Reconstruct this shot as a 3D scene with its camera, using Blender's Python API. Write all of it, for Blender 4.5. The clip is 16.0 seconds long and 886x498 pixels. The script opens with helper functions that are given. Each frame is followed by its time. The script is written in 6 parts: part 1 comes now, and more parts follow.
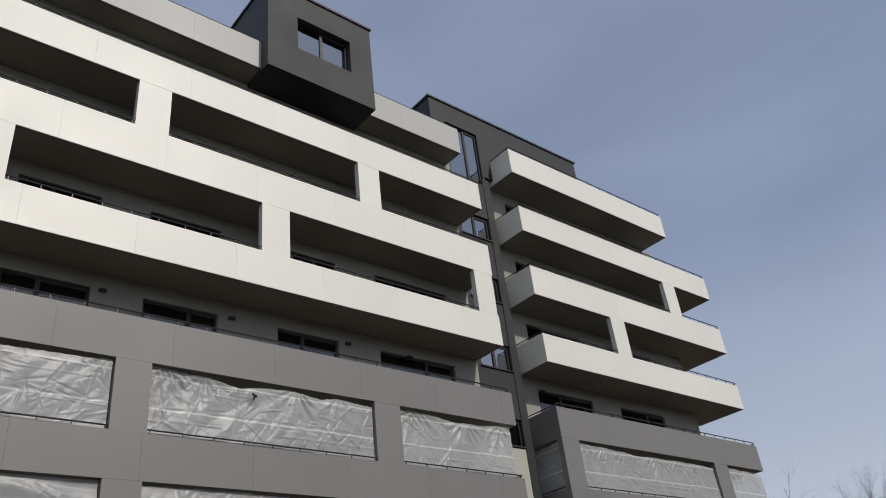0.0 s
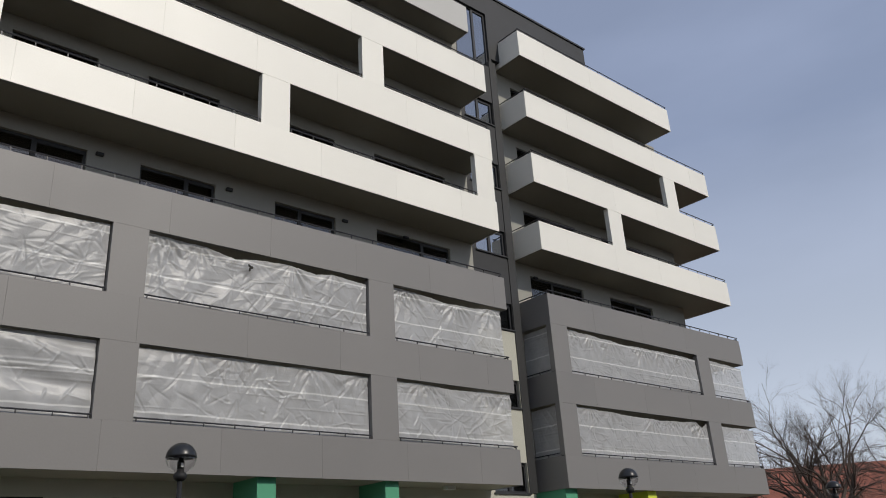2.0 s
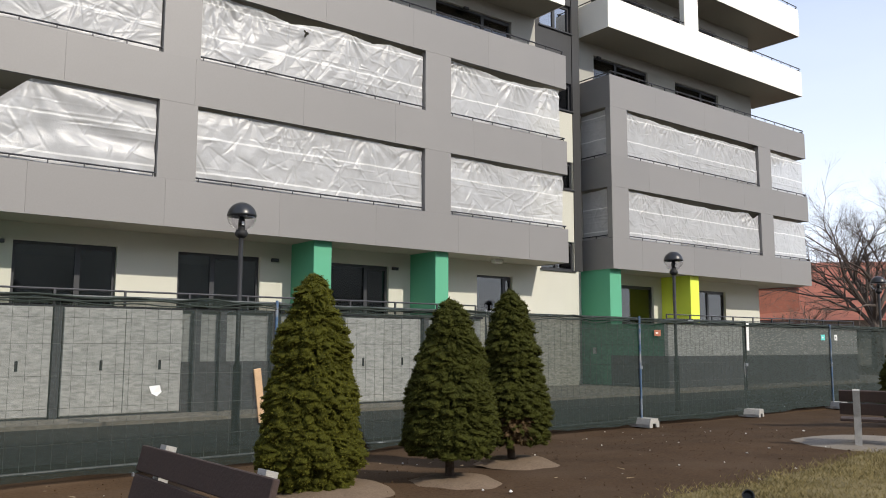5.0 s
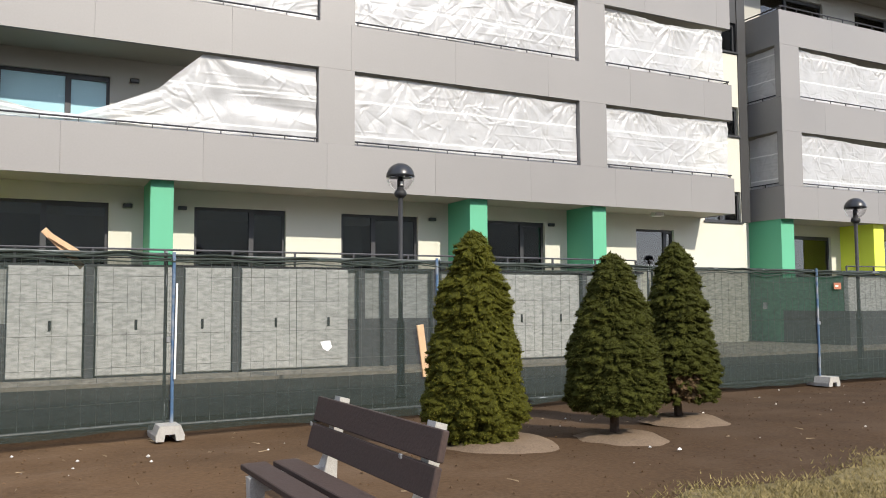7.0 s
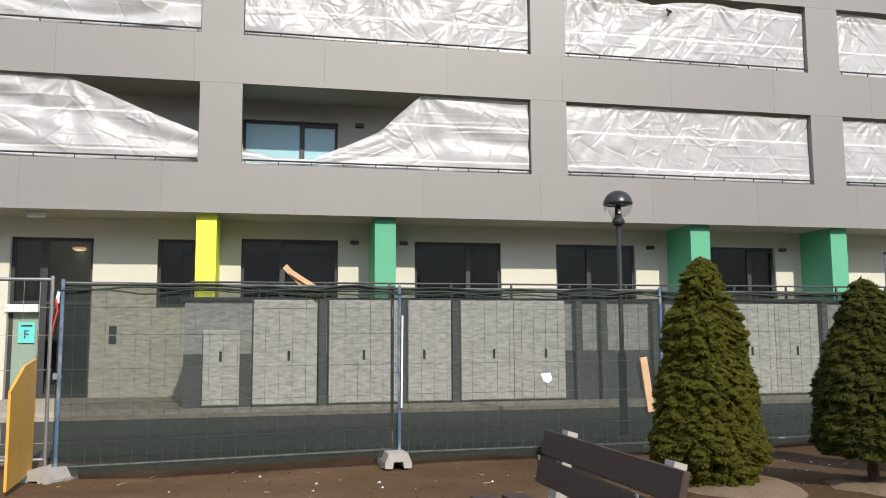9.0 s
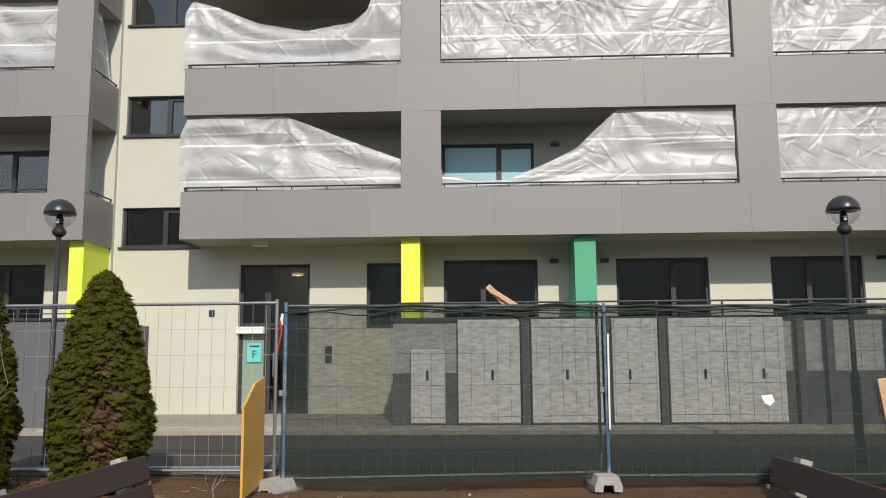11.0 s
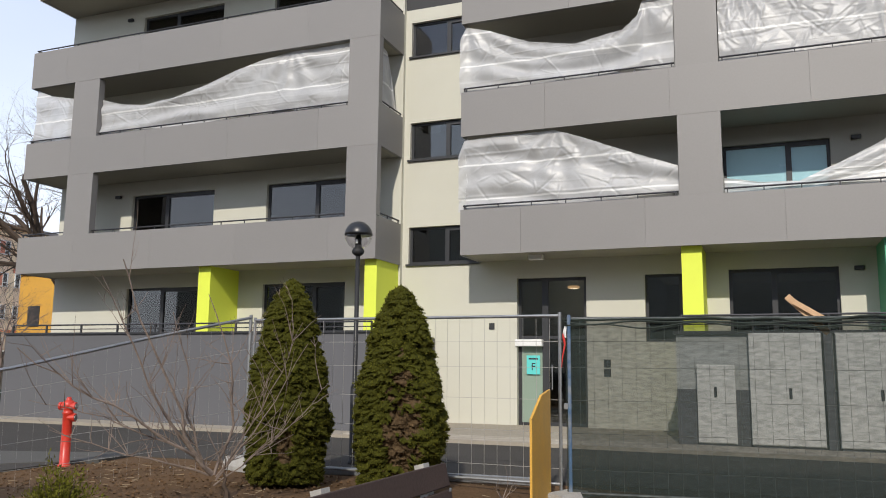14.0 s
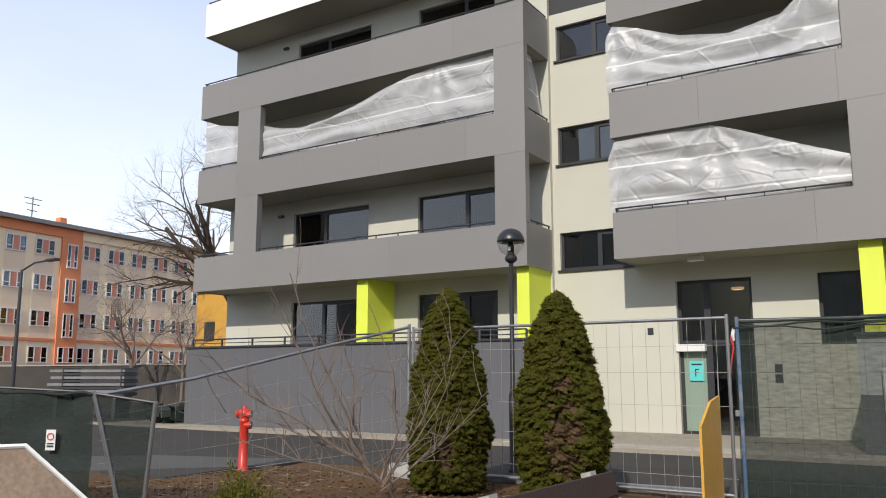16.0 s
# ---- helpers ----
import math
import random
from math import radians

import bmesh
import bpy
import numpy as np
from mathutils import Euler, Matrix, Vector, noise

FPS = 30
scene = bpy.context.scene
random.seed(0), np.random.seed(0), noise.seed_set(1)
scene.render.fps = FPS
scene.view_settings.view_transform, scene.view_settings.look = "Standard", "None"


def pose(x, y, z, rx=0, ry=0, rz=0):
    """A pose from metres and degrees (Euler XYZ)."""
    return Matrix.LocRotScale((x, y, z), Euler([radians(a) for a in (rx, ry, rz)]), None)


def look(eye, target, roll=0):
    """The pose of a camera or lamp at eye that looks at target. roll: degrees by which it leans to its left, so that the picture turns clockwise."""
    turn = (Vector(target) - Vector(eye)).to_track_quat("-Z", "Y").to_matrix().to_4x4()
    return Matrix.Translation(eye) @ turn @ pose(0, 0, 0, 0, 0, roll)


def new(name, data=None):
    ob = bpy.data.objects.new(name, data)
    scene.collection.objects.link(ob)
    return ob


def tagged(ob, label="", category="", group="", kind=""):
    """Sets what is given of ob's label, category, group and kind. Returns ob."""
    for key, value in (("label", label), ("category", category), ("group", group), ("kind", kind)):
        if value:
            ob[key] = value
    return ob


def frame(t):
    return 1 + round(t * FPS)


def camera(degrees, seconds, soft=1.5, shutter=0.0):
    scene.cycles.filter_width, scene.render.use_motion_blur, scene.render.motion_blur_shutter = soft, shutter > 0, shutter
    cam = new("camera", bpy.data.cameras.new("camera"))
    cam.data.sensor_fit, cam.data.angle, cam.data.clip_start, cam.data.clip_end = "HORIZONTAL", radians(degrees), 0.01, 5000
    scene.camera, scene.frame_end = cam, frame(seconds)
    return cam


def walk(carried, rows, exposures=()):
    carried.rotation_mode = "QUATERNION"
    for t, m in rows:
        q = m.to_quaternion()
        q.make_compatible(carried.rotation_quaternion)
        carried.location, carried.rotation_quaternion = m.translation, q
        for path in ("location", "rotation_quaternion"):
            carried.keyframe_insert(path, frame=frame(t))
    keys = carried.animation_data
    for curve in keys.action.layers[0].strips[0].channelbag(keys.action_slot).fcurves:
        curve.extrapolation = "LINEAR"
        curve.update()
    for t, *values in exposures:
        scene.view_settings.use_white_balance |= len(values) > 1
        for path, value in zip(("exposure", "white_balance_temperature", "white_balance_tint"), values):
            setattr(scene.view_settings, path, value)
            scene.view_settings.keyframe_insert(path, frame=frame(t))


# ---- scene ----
cam = camera(57.7, 16.0, 1.0)
PATH = [
    (0, (-0.079, -0.779, 1.459), (1.094, 0.481, 2.477), -7.2),
    (0.5, (-0.063, -0.803, 1.458), (1.121, 0.472, 2.444), -6.7),
    (1, (-0.051, -0.82, 1.459), (1.153, 0.477, 2.391), -6.0),
    (1.5, (-0.05, -0.818, 1.466), (1.171, 0.509, 2.332), -5.0),
    (2, (-0.039, -0.799, 1.486), (1.202, 0.574, 2.243), -3.7),
    (2.5, (-0.042, -0.779, 1.481), (1.212, 0.632, 2.144), -2.5),
    (3, (-0.025, -0.745, 1.475), (1.236, 0.703, 2.035), -1.7),
    (3.5, (0.001, -0.72, 1.464), (1.261, 0.761, 1.933), -1.5),
    (4, (0.011, -0.728, 1.453), (1.261, 0.787, 1.832), -0.6),
    (4.2, (0.015, -0.73, 1.447), (1.26, 0.796, 1.794), -0.3),
    (6.3, (-0.001, -0.667, 1.413), (1.045, 1.033, 1.535), -0.2),
    (6.5, (-0.001, -0.658, 1.414), (0.998, 1.071, 1.536), -0.3),
    (7, (0.004, -0.653, 1.411), (0.899, 1.131, 1.541), -0.3),
    (7.5, (-0.014, -0.635, 1.415), (0.791, 1.19, 1.554), -0.3),
    (8, (-0.024, -0.618, 1.413), (0.663, 1.253, 1.574), -0.3),
    (8.5, (-0.039, -0.586, 1.415), (0.496, 1.332, 1.606), -0.2),
    (9, (-0.044, -0.553, 1.411), (0.356, 1.395, 1.621), -0.3),
    (9.2, (-0.03, -0.543, 1.413), (0.323, 1.414, 1.625), -0.3),
    (11.5, (-0.127, -0.481, 1.405), (-0.335, 1.49, 1.676), -0.1),
    (12, (-0.16, -0.462, 1.407), (-0.486, 1.492, 1.683), 0.4),
    (12.5, (-0.174, -0.454, 1.406), (-0.603, 1.479, 1.688), 0.8),
    (13, (-0.196, -0.439, 1.401), (-0.727, 1.468, 1.686), 0.9),
    (13.5, (-0.215, -0.424, 1.404), (-0.842, 1.453, 1.691), 0.4),
    (14, (-0.226, -0.435, 1.408), (-0.958, 1.403, 1.699), 0.6),
    (14.5, (-0.237, -0.43, 1.412), (-1.059, 1.368, 1.71), 0.1),
    (15, (-0.257, -0.431, 1.407), (-1.169, 1.323, 1.714), -0.4),
    (15.5, (-0.28, -0.42, 1.402), (-1.27, 1.29, 1.713), -0.2),
    (16, (-0.294, -0.411, 1.389), (-1.354, 1.256, 1.699), -0.0),
]
EXPOSURES = [(0, -0.70, 6400, 10), (1.0, -0.68, 6400, 10), (2.0, -0.56, 6450, 10), (3.0, -0.30, 6500, 10), (3.5, -0.18, 6500, 10), (4.2, 0.05, 6500, 10), (6.3, 0.82, 6600, 10), (7.0, 0.90, 6600, 10),
             (8.0, 0.82, 6600, 10), (9.0, 0.65, 6600, 10), (11.5, 0.28, 6600, 10), (12.5, 0.24, 6600, 10), (14.0, 0.22, 6500, 10), (16.0, 0.24, 6500, 10)]
walk(cam, [(t, look(eye, target, roll)) for t, eye, target, roll in PATH], EXPOSURES)

# ---- world and sun ----
SUN_DIR = Vector((0.20, -1.0, 0.71)).normalized()
world = bpy.data.worlds.new("world")
scene.world = world
world.use_nodes = True
wn, wl = world.node_tree.nodes, world.node_tree.links
wn.clear()
sky = wn.new("ShaderNodeTexSky")
sky.sky_type = "NISHITA"
sky.sun_disc = False
sky.sun_elevation = math.asin(SUN_DIR.z)
sky.sun_rotation = math.atan2(SUN_DIR.x, SUN_DIR.y)
sky.dust_density = 0.6
sky.air_density = 1.0
w_coord = wn.new("ShaderNodeTexCoord")
w_map = wn.new("ShaderNodeMapping")
w_map.inputs["Scale"].default_value = (1.4, 1.4, 4.0)
w_noise = wn.new("ShaderNodeTexNoise")
w_noise.inputs["Scale"].default_value = 1.7
w_noise.inputs["Detail"].default_value = 7.0
w_noise.inputs["Roughness"].default_value = 0.48
w_ramp = wn.new("ShaderNodeMapRange")
w_ramp.inputs["From Min"].default_value = 0.40
w_ramp.inputs["From Max"].default_value = 0.70
w_ramp.inputs["To Min"].default_value = 0.34
w_ramp.inputs["To Max"].default_value = 0.43
w_mix = wn.new("ShaderNodeMix")
w_mix.data_type = "RGBA"
w_mix.inputs["B"].default_value = (11.0, 12.6, 17.2, 1)
w_sep = wn.new("ShaderNodeSeparateXYZ")
w_low = wn.new("ShaderNodeMapRange")
w_low.inputs["From Min"].default_value = 0.0
w_low.inputs["From Max"].default_value = 0.46
w_low.inputs["To Min"].default_value = 0.75
w_low.inputs["To Max"].default_value = 0.0
w_west = wn.new("ShaderNodeMapRange")
w_west.inputs["From Min"].default_value = 0.1
w_west.inputs["From Max"].default_value = -0.9
w_west.inputs["To Min"].default_value = 0.0
w_west.inputs["To Max"].default_value = 0.18
w_veil = wn.new("ShaderNodeMath")
w_veil.operation = "ADD"
w_veil.use_clamp = True
w_haze = wn.new("ShaderNodeMix")
w_haze.data_type = "RGBA"
w_haze.inputs["B"].default_value = (12.3, 13.0, 14.1, 1)
w_bg = wn.new("ShaderNodeBackground")
w_bg.inputs["Strength"].default_value = 0.085
w_out = wn.new("ShaderNodeOutputWorld")
wl.new(w_coord.outputs["Generated"], w_map.inputs["Vector"])
wl.new(w_map.outputs["Vector"], w_noise.inputs["Vector"])
wl.new(w_noise.outputs["Fac"], w_ramp.inputs["Value"])
wl.new(w_coord.outputs["Generated"], w_sep.inputs["Vector"])
wl.new(w_sep.outputs["Z"], w_low.inputs["Value"])
wl.new(w_ramp.outputs["Result"], w_mix.inputs["Factor"])
wl.new(w_sep.outputs["X"], w_west.inputs["Value"])
wl.new(w_low.outputs["Result"], w_veil.inputs[0])
wl.new(w_west.outputs["Result"], w_veil.inputs[1])
wl.new(w_veil.outputs[0], w_haze.inputs["Factor"])
wl.new(w_mix.outputs["Result"], w_haze.inputs["A"])
wl.new(sky.outputs["Color"], w_mix.inputs["A"])
wl.new(w_haze.outputs["Result"], w_bg.inputs["Color"])
wl.new(w_bg.outputs["Background"], w_out.inputs["Surface"])
sun_data = bpy.data.lights.new("sun", "SUN")
sun_data.energy = 3.2
sun_data.angle = radians(0.8)
sun_data.color = (1.0, 0.93, 0.82)
sun = new("sun", sun_data)
sun.matrix_world = look((0, 0, 60), Vector((0, 0, 60)) - SUN_DIR)


# ---- materials ----
def material(name, color, rough=0.7, metal=0.0, vary=0.12, scale=3.0, fine=60.0, bump=0.15, spread=0.0, stain=None, stain_amount=0.5, random_tone=0.0, island=False, stretch=None):
    """A painted or natural surface: two scales of noise in the colour, a fine bump, roughness that varies."""
    m = bpy.data.materials.new(name)
    m.use_nodes = True
    n, l = m.node_tree.nodes, m.node_tree.links
    b = n["Principled BSDF"]
    b.inputs["Roughness"].default_value = rough
    b.inputs["Metallic"].default_value = metal
    co = n.new("ShaderNodeTexCoord")
    big = n.new("ShaderNodeTexNoise")
    big.inputs["Scale"].default_value = scale
    big.inputs["Detail"].default_value = 6
    big.inputs["Roughness"].default_value = 0.6
    small = n.new("ShaderNodeTexNoise")
    small.inputs["Scale"].default_value = fine
    small.inputs["Detail"].default_value = 4
    where = co.outputs["Object"]
    if stretch:
        mp = n.new("ShaderNodeMapping")
        mp.inputs["Scale"].default_value = stretch
        l.new(where, mp.inputs["Vector"])
        where = mp.outputs["Vector"]
    l.new(where, big.inputs["Vector"])
    l.new(where, small.inputs["Vector"])
    total = n.new("ShaderNodeMath")
    total.operation = "ADD"
    l.new(big.outputs["Fac"], total.inputs[0])
    l.new(small.outputs["Fac"], total.inputs[1])
    ramp = n.new("ShaderNodeMapRange")
    ramp.inputs["From Min"].default_value = 0.6
    ramp.inputs["From Max"].default_value = 1.4
    ramp.inputs["To Min"].default_value = 1 - vary
    ramp.inputs["To Max"].default_value = 1 + vary
    l.new(total.outputs[0], ramp.inputs["Value"])
    value = ramp.outputs["Result"]
    if random_tone:
        info = n.new("ShaderNodeNewGeometry" if island else "ShaderNodeObjectInfo")
        span = n.new("ShaderNodeMapRange")
        span.inputs["To Min"].default_value = 1 - random_tone
        span.inputs["To Max"].default_value = 1 + random_tone
        l.new(info.outputs["Random Per Island" if island else "Random"], span.inputs["Value"])
        mul = n.new("ShaderNodeMath")
        mul.operation = "MULTIPLY"
        l.new(value, mul.inputs[0])
        l.new(span.outputs["Result"], mul.inputs[1])
        value = mul.outputs[0]
    mix = n.new("ShaderNodeVectorMath")
    mix.operation = "SCALE"
    mix.inputs[0].default_value = color[:3]
    l.new(value, mix.inputs["Scale"])
    out = mix.outputs["Vector"]
    if stain:
        blot = n.new("ShaderNodeTexNoise")
        blot.inputs["Scale"].default_value = scale * 0.6
        blot.inputs["Detail"].default_value = 8
        blot.inputs["Roughness"].default_value = 0.65
        l.new(co.outputs["Object"], blot.inputs["Vector"])
        lim = n.new("ShaderNodeMapRange")
        lim.inputs["From Min"].default_value = 0.48
        lim.inputs["From Max"].default_value = 0.66
        lim.inputs["To Max"].default_value = stain_amount
        l.new(blot.outputs["Fac"], lim.inputs["Value"])
        cm = n.new("ShaderNodeMix")
        cm.data_type = "RGBA"
        cm.inputs["B"].default_value = (*stain, 1)
        l.new(lim.outputs["Result"], cm.inputs["Factor"])
        l.new(out, cm.inputs["A"])
        out = cm.outputs["Result"]
    l.new(out, b.inputs["Base Color"])
    rr = n.new("ShaderNodeMapRange")
    rr.inputs["To Min"].default_value = max(0.02, rough - 0.12)
    rr.inputs["To Max"].default_value = min(1.0, rough + 0.12)
    l.new(big.outputs["Fac"], rr.inputs["Value"])
    l.new(rr.outputs["Result"], b.inputs["Roughness"])
    if bump:
        bp = n.new("ShaderNodeBump")
        bp.inputs["Strength"].default_value = bump
        bp.inputs["Distance"].default_value = 0.01
        l.new(small.outputs["Fac"], bp.inputs["Height"])
        l.new(bp.outputs["Normal"], b.inputs["Normal"])
    return m


GREY = material("grey_cladding", (0.213, 0.203, 0.194), 0.5, vary=0.05, scale=0.5, fine=25, bump=0.03, random_tone=0.03)
GREY_DARK = material("dark_grey_cladding", (0.028, 0.028, 0.029), 0.6, vary=0.08, scale=0.6, fine=30, bump=0.04, random_tone=0.05)
WHITE = material("white_cladding", (0.87, 0.845, 0.765), 0.45, vary=0.03, scale=0.5, fine=25, bump=0.02, random_tone=0.02)
PALE = material("pale_grey_cladding", (0.52, 0.51, 0.48), 0.5, vary=0.04, scale=0.5, fine=25, bump=0.02, random_tone=0.02)
RENDER_GREY = material("grey_render", (0.36, 0.35, 0.31), 0.9, vary=0.05, scale=0.8, fine=140, bump=0.25)
RENDER_WALL = material("cream_render", (0.525, 0.515, 0.44), 0.9, vary=0.05, scale=0.8, fine=140, bump=0.25)
# The soffit colour is lowered to deepen the shade under the slabs.
SOFFIT = material("shaded_soffit_paint", (0.31, 0.295, 0.245), 0.85, vary=0.05, scale=0.8, fine=90, bump=0.1)
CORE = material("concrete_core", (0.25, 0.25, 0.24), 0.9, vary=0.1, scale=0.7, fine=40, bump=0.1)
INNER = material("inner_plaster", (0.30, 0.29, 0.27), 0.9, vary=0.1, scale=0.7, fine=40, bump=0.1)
FRAME = material("window_frame_paint", (0.03, 0.031, 0.034), 0.45, vary=0.1, bump=0.02)
RAIL = material("rail_paint", (0.05, 0.05, 0.055), 0.45, metal=0.3, vary=0.15, bump=0.03)
GREEN = material("green_paint", (0.085, 0.335, 0.195), 0.7, vary=0.05, scale=1.0, fine=90, bump=0.1)
LIME = material("lime_paint", (0.66, 0.74, 0.07), 0.7, vary=0.05, scale=1.0, fine=90, bump=0.1)
TERRACE_GREY = material("dark_grey_render", (0.105, 0.105, 0.112), 0.85, vary=0.08, scale=0.6, fine=90, bump=0.2)
CABINET = material("cabinet_sheet", (0.70, 0.70, 0.65), 0.5, vary=0.13, scale=9.0, fine=42, bump=0.7, random_tone=0.04, stretch=(1.0, 1.0, 1.8))
ASPHALT = material("asphalt", (0.062, 0.058, 0.053), 0.95, vary=0.25, scale=0.6, fine=90, bump=0.5)
PAVING = material("concrete_paving", (0.36, 0.32, 0.26), 0.9, vary=0.16, scale=1.2, fine=60, bump=0.3, random_tone=0.1)
SOIL = material("bare_soil", (0.088, 0.053, 0.028), 1.0, vary=0.38, scale=0.9, fine=26, bump=1.0, stain=(0.125, 0.082, 0.050), stain_amount=0.7)
SAND = material("sandy_ring", (0.165, 0.12, 0.082), 1.0, vary=0.3, scale=3.0, fine=50, bump=0.8)
GRASS_GROUND = material("dry_turf", (0.160, 0.128, 0.062), 1.0, vary=0.5, scale=4.0, fine=22, bump=0.8)
GRASS = material("grass_blades", (0.20, 0.162, 0.072), 0.8, vary=0.2, bump=0.0, random_tone=0.4, island=True)
STEEL = material("galvanised_steel", (0.27, 0.28, 0.29), 0.45, metal=0.7, vary=0.2, scale=8, fine=60, bump=0.1)
BLUE = material("blue_paint", (0.06, 0.115, 0.20), 0.5, vary=0.3, scale=5, fine=60, bump=0.1, stain=(0.26, 0.27, 0.28), stain_amount=1.0)
WIRE = material("mesh_wire", (0.36, 0.35, 0.33), 0.5, metal=0.3, vary=0.1, bump=0.0)
KERB_STONE = material("kerb_stone", (0.30, 0.265, 0.21), 0.95, vary=0.2, scale=4, fine=80, bump=0.4)
CONCRETE = material("pale_concrete", (0.37, 0.355, 0.325), 0.95, vary=0.25, scale=6, fine=120, bump=0.6, stain=(0.24, 0.23, 0.21), stain_amount=0.6)
WOOD_DARK = material("dark_stained_wood", (0.042, 0.025, 0.020), 0.75, vary=0.3, scale=5, fine=50, bump=0.25)
WOOD_RAW = material("raw_timber", (0.55, 0.36, 0.21), 0.8, vary=0.2, scale=6, fine=60, bump=0.2)
BOARD_YELLOW = material("yellow_formwork_board", (0.60, 0.33, 0.05), 0.55, vary=0.2, scale=4, fine=50, bump=0.15)
RED = material("hydrant_red", (0.52, 0.035, 0.018), 0.4, vary=0.12, scale=6, fine=50, bump=0.05)
BLACK = material("black_lamp_paint", (0.014, 0.015, 0.017), 0.35, vary=0.2, scale=8, bump=0.03)
POST_PAINT = material("matt_black_post", (0.012, 0.012, 0.013), 0.65, vary=0.2, scale=8, bump=0.03)
BARK = material("bark", (0.075, 0.055, 0.042), 0.95, vary=0.4, scale=6, fine=40, bump=0.8)
TWIG = material("twig_bark", (0.185, 0.145, 0.12), 0.9, vary=0.3, scale=6, fine=40, bump=0.2)
# Clump colours are darker than their needles, painting in shade inside the crown.
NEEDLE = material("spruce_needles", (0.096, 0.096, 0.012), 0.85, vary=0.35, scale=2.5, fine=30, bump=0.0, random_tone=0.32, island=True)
NEEDLE_CLUMP = material("shaded_spruce_clumps", (0.046, 0.047, 0.006), 0.95, vary=0.6, scale=9, fine=110, bump=1.0)
DEAD_CLUMP = material("shaded_dead_clumps", (0.088, 0.058, 0.030), 0.95, vary=0.6, scale=12, fine=110, bump=1.0)
# The dug soil is paler at the low-x end and darker further along the bed.
sn, sl_ = SOIL.node_tree.nodes, SOIL.node_tree.links
s_co, s_sep, s_blot = sn.new("ShaderNodeTexCoord"), sn.new("ShaderNodeSeparateXYZ"), sn.new("ShaderNodeTexNoise")
s_blot.inputs["Scale"].default_value, s_blot.inputs["Detail"].default_value = 0.45, 5
s_sum, s_tone, s_mul = sn.new("ShaderNodeMath"), sn.new("ShaderNodeMapRange"), sn.new("ShaderNodeVectorMath")
s_sum.operation, s_sum.inputs[1].default_value = "MULTIPLY_ADD", 6.0
s_tone.inputs["From Min"].default_value, s_tone.inputs["From Max"].default_value = 3.5, 9.0
s_tone.inputs["To Min"].default_value, s_tone.inputs["To Max"].default_value = 1.18, 0.66
s_mul.operation = "SCALE"
s_old = sn["Principled BSDF"].inputs["Base Color"].links[0].from_socket
sl_.new(s_co.outputs["Object"], s_sep.inputs["Vector"])
sl_.new(s_co.outputs["Object"], s_blot.inputs["Vector"])
sl_.new(s_blot.outputs["Fac"], s_sum.inputs[0])
sl_.new(s_sep.outputs["X"], s_sum.inputs[2])
sl_.new(s_sum.outputs[0], s_tone.inputs["Value"])
sl_.new(s_old, s_mul.inputs[0])
sl_.new(s_tone.outputs["Result"], s_mul.inputs["Scale"])
sl_.new(s_mul.outputs["Vector"], sn["Principled BSDF"].inputs["Base Color"])
for dull in (SOIL, SAND, GRASS, GRASS_GROUND, ASPHALT, NEEDLE, NEEDLE_CLUMP, DEAD_CLUMP, BARK, TWIG):
    dull.node_tree.nodes["Principled BSDF"].inputs["Specular IOR Level"].default_value = 0.12
LAMP_GLOW = bpy.data.materials.new("lamp_glow")
LAMP_GLOW.use_nodes = True
LAMP_GLOW.node_tree.nodes["Principled BSDF"].inputs["Emission Color"].default_value = (1.0, 0.55, 0.25, 1)
LAMP_GLOW.node_tree.nodes["Principled BSDF"].inputs["Emission Strength"].default_value = 1.3
NEEDLE_DEAD = material("dead_needles", (0.135, 0.088, 0.045), 0.9, vary=0.3, scale=4, fine=30, bump=0.0, random_tone=0.4, island=True)
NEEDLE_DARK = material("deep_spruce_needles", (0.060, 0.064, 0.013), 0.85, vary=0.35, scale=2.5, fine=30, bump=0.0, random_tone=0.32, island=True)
CLUMP_DARK = material("shaded_deep_spruce_clumps", (0.034, 0.037, 0.006), 0.95, vary=0.6, scale=9, fine=110, bump=1.0)
for dull in (NEEDLE_DARK, CLUMP_DARK, NEEDLE_DEAD):
    dull.node_tree.nodes["Principled BSDF"].inputs["Specular IOR Level"].default_value = 0.12
SCREEN = material("terrace_screen", (0.42, 0.43, 0.41), 0.7, vary=0.08, scale=2.0, fine=40, bump=0.2)
WORN_PATH = material("worn_gravel_path", (0.19, 0.165, 0.135), 1.0, vary=0.3, scale=2.0, fine=60, bump=0.6)
PAPER = material("white_paper", (0.70, 0.70, 0.68), 0.7, vary=0.05, bump=0.02)
CYAN = material("cyan_sheet", (0.10, 0.55, 0.52), 0.6, vary=0.05, bump=0.02)
INK = material("dark_ink", (0.02, 0.03, 0.04), 0.7, vary=0.05, bump=0.0)
SIGN_RED = material("sign_red", (0.55, 0.04, 0.03), 0.5, vary=0.05, bump=0.0)
SIGN_ORANGE = material("sign_orange", (0.35, 0.12, 0.06), 0.5, vary=0.05, bump=0.0)
SCHOOL_CREAM = material("school_cream", (0.90, 0.71, 0.47), 0.9, vary=0.06, scale=0.4, fine=30, bump=0.1)
SCHOOL_ORANGE = material("school_orange", (0.72, 0.25, 0.11), 0.9, vary=0.06, scale=0.4, fine=30, bump=0.1)
ROOF_GREY = material("roof_edge", (0.22, 0.21, 0.2), 0.8, vary=0.1, bump=0.1)
ROOF_RED = material("roof_tiles_red", (0.27, 0.095, 0.06), 0.85, vary=0.25, scale=1.5, fine=12, bump=0.5)
